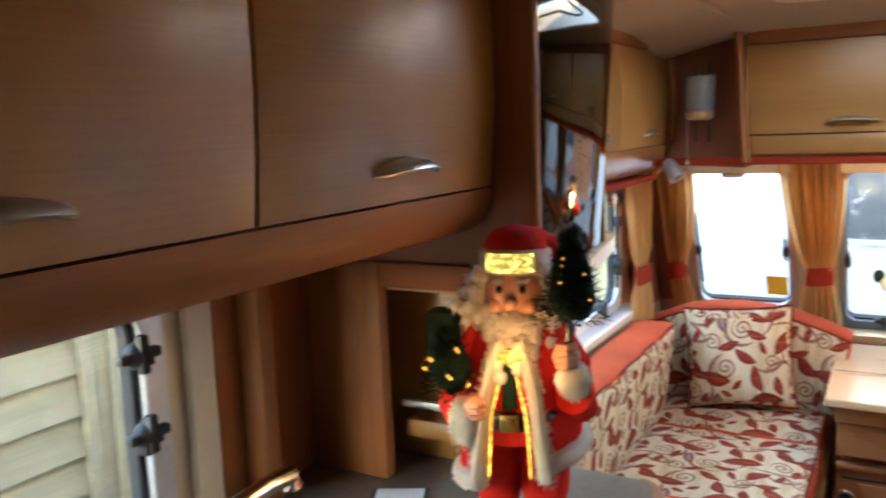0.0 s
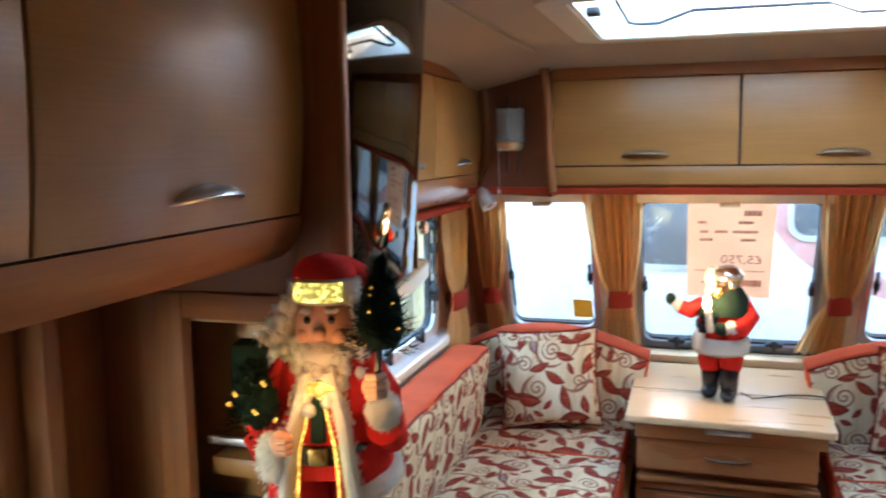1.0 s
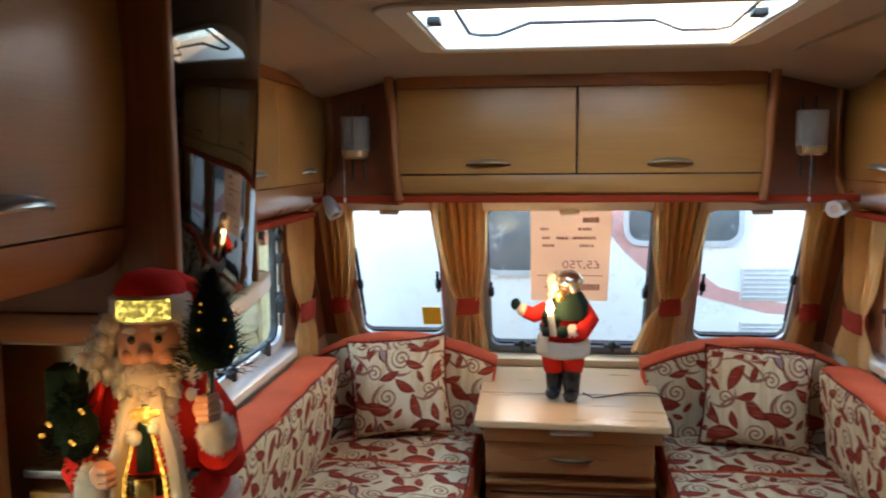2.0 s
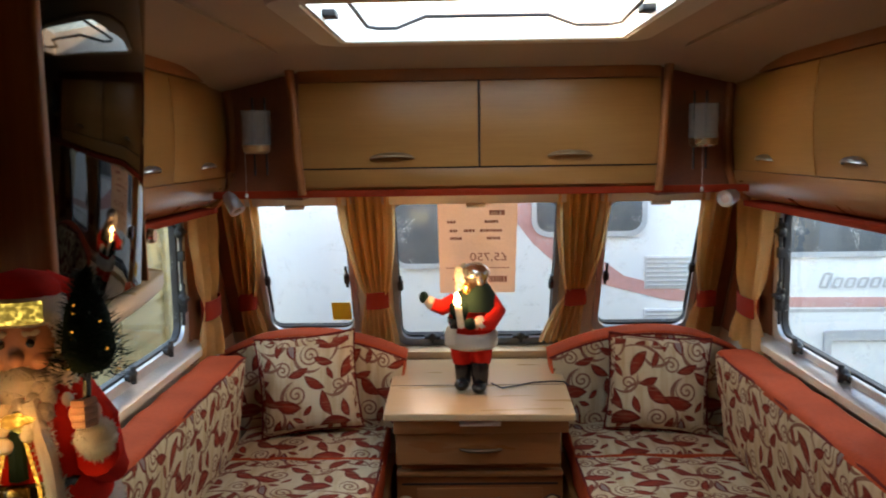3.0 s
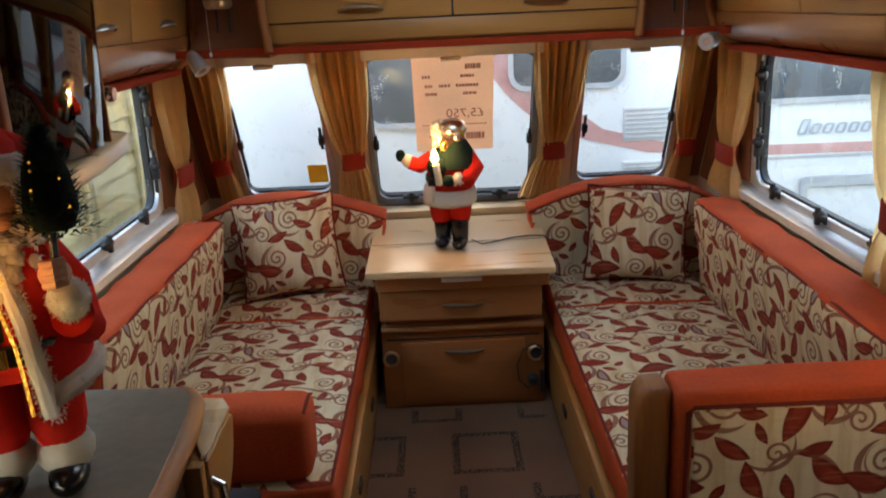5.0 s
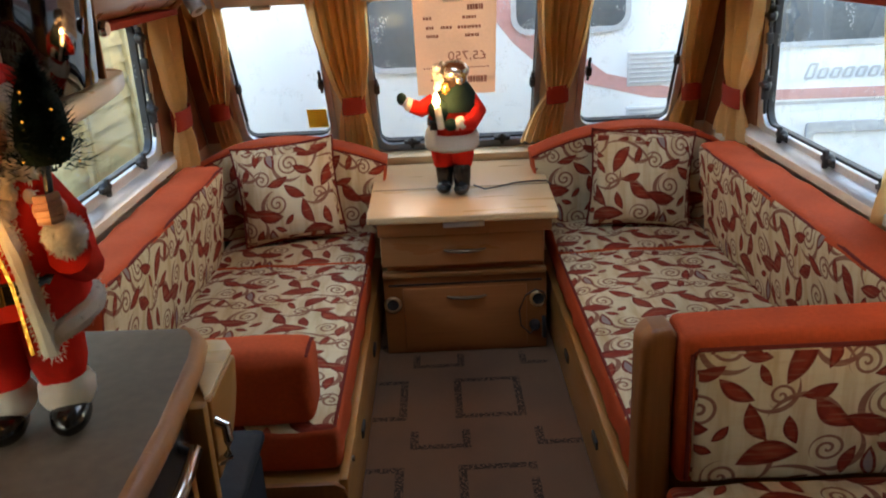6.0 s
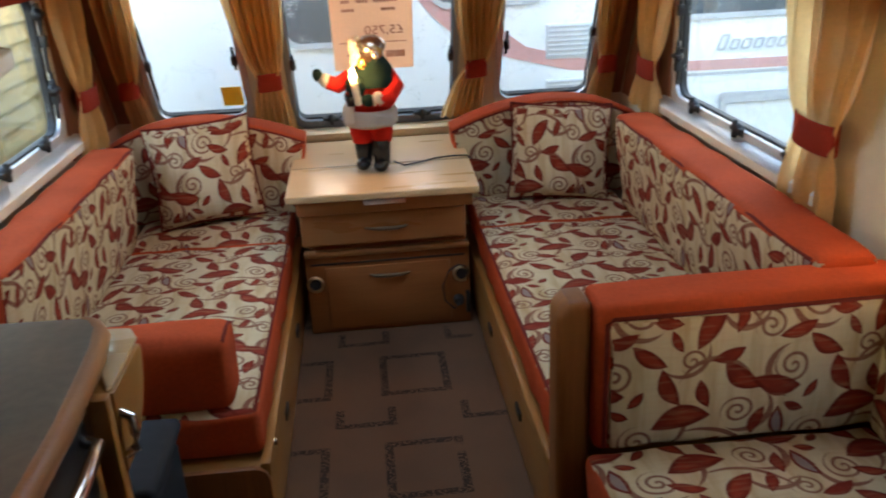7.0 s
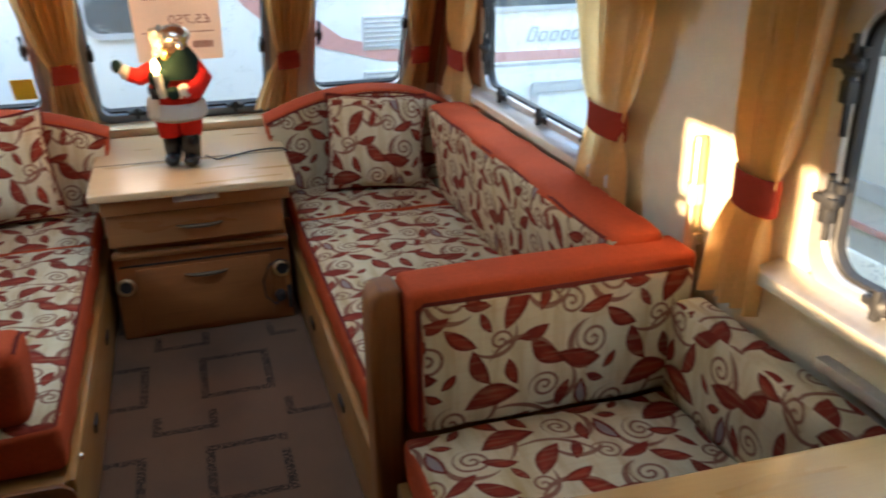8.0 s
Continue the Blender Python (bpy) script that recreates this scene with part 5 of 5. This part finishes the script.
    # belt and lit waistcoat
    P.append((lathe([(0.090, 0.215), (0.093, 0.22), (0.093, 0.238), (0.090, 0.243)], (0, -0.002, 0), 24), BK))
    P.append((bx(-0.014, 0.014, -0.100, -0.093, 0.216, 0.242, 0.003), GO))
    P.append((sweep([(0, -0.088, 0.25), (0, -0.086, 0.29), (0, -0.075, 0.335)], [0.013, 0.012, 0.008], 8), GR))
    for sx in (-1, 1):
        P.append((sweep([(sx * 0.034, -0.101, 0.15), (sx * 0.028, -0.099, 0.24), (sx * 0.012, -0.090, 0.30)], 0.0025, 6), WL))
    P.append((blob((0.002, -0.082, 0.324), (0.024, 0.012, 0.010), 10, 0.35), WL))
    P.append((blob((0.010, -0.086, 0.314), (0.012, 0.008, 0.007), 8, 0.35), GL))
    # face, wide curly beard, hair and cap
    P.append((blob((0, -0.010, 0.402), (0.051, 0.048, 0.062), 16), SK))
    P.append((blob((0, -0.060, 0.398), (0.011, 0.011, 0.010), 8), SK))
    for sx in (-1, 1):
        P.append((blob((sx * 0.026, -0.046, 0.392), (0.014, 0.010, 0.012), 8), SK))
    beard, hair = [], []
    for i in range(90):
        a, u = rng.uniform(-1.45, 1.45), rng.random() ** 0.8
        side = abs(math.sin(a))
        beard.append((0.056 * math.sin(a) * (1 - 0.25 * u), -0.010 - (0.044 + 0.036 * u) * math.cos(a) - 0.010 * u, 0.360 + 0.034 * side - 0.076 * u))
    for sx in (-1, 1):
        for i in range(50):
            h = rng.random()
            wide = 0.062 + 0.030 * math.sin(math.pi * min(1, h * 1.1)) * (1.2 if sx < 0 else 0.7)
            hair.append((sx * rng.uniform(0.044, wide), rng.uniform(-0.045, 0.03), 0.335 + 0.112 * h))
    P.append((blob((0, -0.036, 0.362), (0.046, 0.032, 0.030), 12, 0.25, 5), HR))
    for sx in (-1, 1):
        P.append((blob((sx * 0.055, -0.006, 0.385), (0.022 if sx < 0 else 0.015, 0.030, 0.052), 12, 0.3, 5), HR))
    for q in beard + hair:
        P.append((blob(q, (0.010, 0.010, 0.010), 6), HR))
    P.append((curls(beard, 0.008, 14, 5), HR))
    P.append((curls(hair, 0.010, 14, 6), HR))
    for sx in (-1, 1):
        P.append((curls([(sx * (0.004 + 0.004 * k), -0.060 + 0.0012 * k, 0.380 - 0.0014 * k) for k in range(9)], 0.007, 24, 7), HR))
        P.append((blob((sx * 0.019, -0.056, 0.417), (0.006, 0.004, 0.006), 6), BK))
        P.append((blob((sx * 0.020, -0.056, 0.430), (0.012, 0.004, 0.004), 6), W_))
    P.append((blob((0, -0.058, 0.369), (0.010, 0.006, 0.004), 6), R_))
    P.append((lathe([(0.050, 0.438), (0.059, 0.442), (0.060, 0.455), (0.059, 0.470), (0.050, 0.474)], (0, -0.008, 0), 28), W_))
    P.append((lathe([(0.0585, 0.442), (0.0625, 0.446), (0.0625, 0.467), (0.0585, 0.471)], (0, -0.008, 0), 16, radians(-128), radians(-52)), GL))
    P.append((lathe([(0.054, 0.465), (0.050, 0.485), (0.036, 0.500), (0.0, 0.508)], (0, -0.005, 0), 22), R_))
    P.append((sweep([(0.02, 0.02, 0.478), (0.048, 0.03, 0.465), (0.066, 0.03, 0.44), (0.072, 0.03, 0.415)], [0.026, 0.024, 0.018, 0.012], 10), R_))
    # little tree in one hand, gift bag in the other
    P.append((sweep([(0.094, -0.09, 0.33), (0.098, -0.085, 0.40)], 0.006, 6), BK))
    P.append((lathe([(0.026, 0.385), (0.036, 0.41), (0.030, 0.455), (0.012, 0.495), (0, 0.50)], (0.100, -0.08, 0), 14), GR))
    P.append((needles((0.100, -0.08, 0.375), 0.056, 0.135, 1300, 3), GR))
    P.append((sparkle([(0.100 + 0.04 * math.cos(k * 2.1) * (1 - k / 14), -0.09 - 0.035 * abs(math.sin(k * 1.7)), 0.385 + 0.011 * k) for k in range(9)], 0.0017), WL))
    P.append((needles((-0.100, -0.080, 0.265), 0.045, 0.10, 700, 8), GR))
    P.append((blob((-0.100, -0.072, 0.305), (0.034, 0.028, 0.040), 10, 0.3), GR))
    P.append((bx(-0.150, -0.100, -0.04, 0.01, 0.30, 0.378, 0.006), GR))
    P.append((sparkle([(-0.098 + 0.035 * math.cos(k * 1.3), -0.105 - 0.01 * math.sin(k), 0.285 + 0.013 * (k % 5)) for k in range(10)], 0.0028), WL))
    b = painted(P)
    return moved(b, m)


tagged(part("santa_doll", figure_worktop(pose(-0.63, 1.315, 0.920, 0, 0, 14) @ Matrix.Diagonal((0.88, 0.92, 0.970, 1))), FIG), "red and white plush santa doll with glowing lights on the worktop", "doll")


# the smaller figure stands on the chest with a lit candle
def figure_chest(m):
    P = []
    for sx in (-1, 1):
        P.append((blob((sx * 0.036, -0.018 - 0.012 * sx, 0.022), (0.030, 0.050, 0.024), 10), BK))
        P.append((lathe([(0.030, 0.02), (0.034, 0.06), (0.036, 0.10), (0.033, 0.115)], (sx * 0.035, 0.01 - 0.012 * sx, 0), 14), BK))
        P.append((lathe([(0.036, 0.105), (0.044, 0.14), (0.048, 0.20), (0.050, 0.23)], (sx * 0.038, 0.01, 0), 14), R_))
    P.append((lathe([(0.086, 0.21), (0.088, 0.28), (0.080, 0.34), (0.062, 0.385), (0.03, 0.40), (0, 0.40)], (0, 0.01, 0), 22), R_))
    P.append((lathe([(0.095, 0.175), (0.105, 0.185), (0.106, 0.225), (0.096, 0.24), (0.085, 0.235)], (0, 0.01, 0), 24), W_))
    P.append((lathe([(0.090, 0.268), (0.093, 0.272), (0.093, 0.292), (0.090, 0.296)], (0, 0.01, 0), 22), BK))
    P.append((rbox(-0.082, -0.045, -0.094, -0.055, 0.195, 0.272, 0.012), W_))
    P.append((bx(-0.066, -0.032, -0.094, -0.075, 0.262, 0.302, 0.004), BK))
    # dark green hood over the shoulders
    P.append((lathe([(0.093, 0.325), (0.090, 0.350), (0.074, 0.385), (0.056, 0.415), (0.040, 0.435)], (0.022, 0.004, 0), 22), GR))
    P.append((blob((-0.030, -0.070, 0.335), (0.040, 0.028, 0.045), 10, 0.25), GR))
    # raised arm and candle arm
    P.append((sweep([(-0.06, 0.0, 0.355), (-0.11, -0.02, 0.33), (-0.145, -0.03, 0.345)], [0.034, 0.032, 0.026], 12), R_))
    P.append((blob((-0.152, -0.032, 0.350), (0.024, 0.024, 0.026), 8, 0.15), W_))
    P.append((blob((-0.178, -0.035, 0.372), (0.020, 0.017, 0.024), 8), GR))
    P.append((sweep([(0.07, 0.01, 0.36), (0.105, -0.02, 0.32), (0.085, -0.07, 0.285), (0.04, -0.09, 0.285)], [0.036, 0.036, 0.032, 0.026], 12), R_))
    P.append((blob((0.05, -0.090, 0.288), (0.026, 0.024, 0.028), 8, 0.15), W_))
    P.append((blob((0.015, -0.098, 0.285), (0.026, 0.022, 0.024), 8), GR))
    P.append((sweep([(-0.018, -0.106, 0.272), (-0.030, -0.110, 0.350), (-0.031, -0.110, 0.352)], [0.013, 0.012, 0.004], 12), W_))
    P.append((lathe([(0.0, 0.353), (0.010, 0.362), (0.014, 0.374), (0.008, 0.398), (0.0, 0.410)], (-0.033, -0.110, 0), 12), FLAME))
    # head turned away, shiny wrap, cap
    P.append((blob((0.02, 0.0, 0.43), (0.048, 0.046, 0.052), 12), DB))
    P.append((blob((0.000, -0.030, 0.418), (0.040, 0.030, 0.030), 10, 0.3), DB))
    # Gold lump puts the candle's light on the face into its colour.
    P.append((blob((-0.005, -0.056, 0.412), (0.018, 0.010, 0.022), 8, 0.4), GO))
    for k in range(14):
        P.append((blob((-0.034 - 0.010 * math.sin(k * 2.3), -0.030 + 0.018 * math.cos(k * 1.9), 0.408 + 0.0065 * k), (0.013, 0.013, 0.014), 6, 0.4), W_))
    P.append((blob((0.022, -0.004, 0.468), (0.056, 0.054, 0.040), 14, 0.1), SV))
    P.append((blob((0.045, -0.03, 0.455), (0.022, 0.022, 0.028), 8, 0.3), GO))
    P.append((blob((0.045, -0.045, 0.44), (0.014, 0.012, 0.02), 8, 0.2), SV))
    return moved(painted(P), m)


tagged(part("santa_figurine", figure_chest(pose(-0.03, 3.47, 0.606, 0, 0, -10)), FIG), "red santa figurine holding a lit candle on the chest", "figurine")
candle = bpy.data.lights.new("candle_lamp", "POINT")
candle.energy, candle.color, candle.shadow_soft_size = 0.14, (1.0, 0.55, 0.2), 0.012
new("candle_lamp", candle).location = (-0.078, 3.342, 1.028)
# Point lamp added before the doll to carry its small lights' glow.
doll_fill = bpy.data.lights.new("doll_lights", "POINT")
doll_fill.energy, doll_fill.color, doll_fill.shadow_soft_size = 0.011, (1.0, 0.45, 0.12), 0.02
new("doll_lights", doll_fill).location = (-0.592, 1.186, 1.245)
fc = thing("figurine_cable", (0.2, 3.5, 0.607), "thin black cable lying across the chest top", "cable")
part("wire", sweep([(0.05, 3.50, 0.622), (0.09, 3.47, 0.611), (0.15, 3.50, 0.611), (0.22, 3.545, 0.611), (0.30, 3.56, 0.611), (0.345, 3.55, 0.611), (0.36, 3.53, 0.60)], 0.003, 6), BLACK, fc)

# ---- notices on the front glass ----
PAPER = cloth("pink_backlit_paper", (0.94, 0.69, 0.51), var=0.06, through=0.6)
ps = thing("price_notice", (0.01, front_y(1.1) - 0.01, 0.9), "pale printed sales notice taped to the middle window", "notice")
INK = plain("printing_ink", (0.48, 0.18, 0.13), 0.7)


def on_glass(x0, x1, z0, z1, w0, w1):
    return moved(bx(x0, x1, fv(z0), fv(z1), w0, w1, 0), m_front)


part("sheet", on_glass(-0.160, 0.178, 0.897, 1.318, -0.012, -0.0112), PAPER, ps)
rng = random.Random(9)
for z, a, b, h in ((1.275, 0.06, 0.13, 0.022), (1.235, 0.04, 0.10, 0.012), (1.235, -0.12, -0.08, 0.012), (1.195, -0.11, -0.07, 0.012), (1.195, -0.05, 0.0, 0.012), (1.195, 0.02, 0.12, 0.012), (1.16, -0.11, -0.06, 0.012), (1.16, 0.05, 0.11, 0.012), (1.02, -0.13, 0.15, 0.005), (0.965, 0.06, 0.14, 0.03), (0.965, -0.10, 0.0, 0.008)):
    x = a
    while x < b - 0.008:
        w = rng.uniform(0.008, 0.016)
        part("print_bar", on_glass(x, min(b, x + w * 0.75), z - h / 2, z + h / 2, -0.0108, -0.0102), INK, ps)
        x += w
txt = bpy.data.curves.new("price_text", "FONT")
txt.body, txt.size, txt.extrude = "\u00a35,750", 0.060, 0.0003
to = new("price_text", txt)
txt.materials.append(INK)
to.parent = ps
to.matrix_parent_inverse = ps.matrix_world.inverted()
to.matrix_basis = m_front @ Matrix.Translation((0.14, fv(1.055), -0.0104)) @ Matrix.Diagonal((-1, 1, 1, 1))
st = thing("yellow_sticker", (-0.615, front_y(0.8), 0.77), "square yellow sticker on the front window", "sticker")
part("sheet", on_glass(-0.66, -0.572, 0.765, 0.855, -0.012, -0.0112), plain("yellow_paper", (0.80, 0.50, 0.02), 0.6, var=0.05), st)


# ---- outside ----
GZ = -0.45
tagged(part("ground", bx(-300, 300, -300, 300, GZ - 0.2, GZ, 0), plain("wet_gravel", (0.16, 0.15, 0.14), 0.6, var=0.35, scale=8, bump=0.01)), "grey wet gravel yard", "ground", kind="structure")
CARAVAN = plain("white_caravan_panel", (0.64, 0.66, 0.69), 0.3, var=0.03, scale=3)
GREYGLASS = plain("dark_caravan_glass", (0.10, 0.11, 0.12), 0.12, var=0.2)
REDSTRIPE = plain("faded_red_stripe", (0.47, 0.25, 0.24), 0.4)
GREYPLAST = plain("grey_plastic", (0.36, 0.37, 0.39), 0.5)
CY = 5.2
cv = thing("parked_caravan", (1.2, 6.2, GZ), "white touring caravan with red stripe and grey windows", "caravan")
part("body", join(rbox(-1.75, 4.4, CY, 7.3, 0.0, 2.15, 0.12, step=1.5)), CARAVAN, cv)
part("skirt", bx(-1.6, 4.3, CY + 0.03, 7.2, -0.12, 0.05, 0.02), GREYPLAST, cv)


def outline_plate(pts, y, thick, bev=0.004):
    return prism(pts, "y", y - thick, y, bev)


for x0, x1, z0, z1 in ((-0.46, 0.14, 0.86, 1.55), (0.38, 1.02, 1.04, 1.55), (1.80, 2.75, 0.90, 1.50)):
    wn = part("window", outline_plate(rounded(x0, x1, z0, z1, 0.08), CY + 0.006, 0.02), GREYGLASS, cv)
    part("frame", moved(ring(rounded(x0 - 0.02, x1 + 0.02, z0 - 0.02, z1 + 0.02, 0.1), rounded(x0 + 0.01, x1 - 0.01, z0 + 0.01, z1 - 0.01, 0.075), 0, 0.02, 0), plane_matrix((0, CY - 0.002, 0), (1, 0, 0), (0, 0, 1))), GREYPLAST, wn)
stripe = []
for x, z in ((0.22, 1.28), (0.40, 1.05), (0.60, 0.87), (0.85, 0.75), (1.2, 0.66), (1.8, 0.61), (4.35, 0.58)):
    stripe.append((x, z))
up = [(x + 0.06, z + (0.03 if i > 2 else 0.10)) for i, (x, z) in enumerate(stripe)]
dnn = [(x - 0.03, z - (0.03 if i > 2 else 0.07)) for i, (x, z) in enumerate(stripe)]
part("stripe", outline_plate(up + dnn[::-1], CY + 0.004, 0.008, 0), REDSTRIPE, cv, "faded red swoosh stripe")
part("thin_stripe", bx(1.1, 4.35, CY - 0.004, CY + 0.004, 0.545, 0.565, 0), GREYPLAST, cv)
for z0, z1 in ((0.70, 0.90), (0.40, 0.58)):
    vt = part("vent", bx(1.03, 1.31, CY - 0.012, CY + 0.004, z0, z1, 0.006), plain("pale_grey_vent", (0.48, 0.49, 0.50), 0.5), cv)
    for k in range(7):
        part("slat", bx(1.045, 1.295, CY - 0.018, CY - 0.010, z0 + 0.016 + k * (z1 - z0 - 0.03) / 6.3, z0 + 0.028 + k * (z1 - z0 - 0.03) / 6.3, 0.002), GREYPLAST, vt)
# the maker's lettering is drawn as slanted plain bars
for k in range(8):
    x = 2.06 + k * 0.075
    tall = 0.03 if k == 0 else 0.0
    m_bar = plane_matrix((x, CY - 0.002, 0.69), (1, 0, 0), (0, 0, 1)) @ Matrix(((1, 0.34, 0, 0), (0, 1, 0, 0), (0, 0, 1, 0), (0, 0, 0, 1)))
    part("lettering_bar", moved(ring(rounded(0, 0.056, 0, 0.065 + tall, 0.014), rounded(0.013, 0.043, 0.013, 0.052 + tall, 0.006), 0, 0.006, 0), m_bar), GREYPLAST, cv)
part("hatch", moved(ring(rounded(2.10, 2.80, -0.05, 0.44, 0.03), rounded(2.15, 2.75, 0.0, 0.37, 0.02), 0, 0.02, 0.004), plane_matrix((0, CY - 0.002, 0), (1, 0, 0), (0, 0, 1))), GREYPLAST, cv, "grey hatch frame")

c2 = thing("neighbour_caravan", (3.1, 0, GZ), "white caravan parked close alongside with grey trim", "caravan")
part("body", rbox(2.05, 4.2, -4.2, 3.1, 0.0, 2.15, 0.12, step=1.5), plain("dull_caravan_panel", (0.46, 0.47, 0.48), 0.35, var=0.05, scale=3), c2)
part("skirt", bx(2.08, 4.1, -4.1, 3.0, -0.12, 0.05, 0.02), GREYPLAST, c2)
for y0, y1 in ((-3.2, -1.6), (-0.4, 1.2), (1.7, 2.6)):
    part("window", prism(rounded(y0, y1, 1.05, 1.6, 0.08), "x", 2.035, 2.056, 0.004), GREYGLASS, c2)
part("stripe", bx(2.042, 2.06, -4.1, 3.0, 0.60, 0.66, 0), GREYPLAST, c2)
part("thin_stripe", bx(2.042, 2.06, -4.1, 3.0, 0.50, 0.52, 0), REDSTRIPE, c2)
part("hatch", bx(2.038, 2.06, 1.9, 2.5, 0.12, 0.42, 0.01), WHITE, c2)

FENCE = wood("weathered_fence_board", (0.50, 0.44, 0.26), (0.33, 0.285, 0.16), rough=0.8, coat=0.0)
FENCE_GREY = wood("silvered_fence_board", (0.225, 0.215, 0.150), (0.135, 0.130, 0.088), rough=0.8, coat=0.0)
FX = -2.35
for k in range(6):
    y0 = -1.80 + k * 1.85
    # Heights shape the sun: the unseen low first panel lets its patch in.
    top = (1.17, 1.75, 1.75, 1.5, 1.5, 1.5)[k]
    fp = thing("fence_panel", (FX, y0 + 0.9, GZ), "weathered overlapped wooden fence panel beside the caravan", "fence", "fence panels")
    rngf = random.Random(k)
    board_mat = FENCE_GREY if k < 3 else FENCE
    z = GZ + 0.05
    while z < top:
        h = 0.125
        pts = [(FX + 0.012, z), (FX + 0.032, z), (FX + 0.010, z + h + 0.02), (FX, z + h + 0.02)]
        b = prism(pts, "y", y0 + 0.02, y0 + 1.80, 0)
        dz = rngf.uniform(-0.006, 0.006)
        for v in b.verts:
            v.co.z += dz * (1 if v.co.y > y0 + 0.9 else -1) + rngf.uniform(-0.002, 0.002)
        part("board", b, board_mat, fp)
        z += h
    for yy in (y0 + 0.03, y0 + 0.9, y0 + 1.78):
        part("batten", bx(FX + 0.02, FX + 0.055, yy - 0.02, yy + 0.02, GZ, top + 0.03, 0.004), board_mat, fp)
    part("post", bx(FX - 0.05, FX + 0.04, y0 - 0.045, y0 + 0.015, GZ, top + 0.06, 0.006), board_mat, fp)
# Unseen post added to keep the sun off the dinette curtain.
gp = thing("gate_post", (FX - 0.12, -0.42, GZ), "unseen timber post added behind the fence to shade the dinette curtain", "post")
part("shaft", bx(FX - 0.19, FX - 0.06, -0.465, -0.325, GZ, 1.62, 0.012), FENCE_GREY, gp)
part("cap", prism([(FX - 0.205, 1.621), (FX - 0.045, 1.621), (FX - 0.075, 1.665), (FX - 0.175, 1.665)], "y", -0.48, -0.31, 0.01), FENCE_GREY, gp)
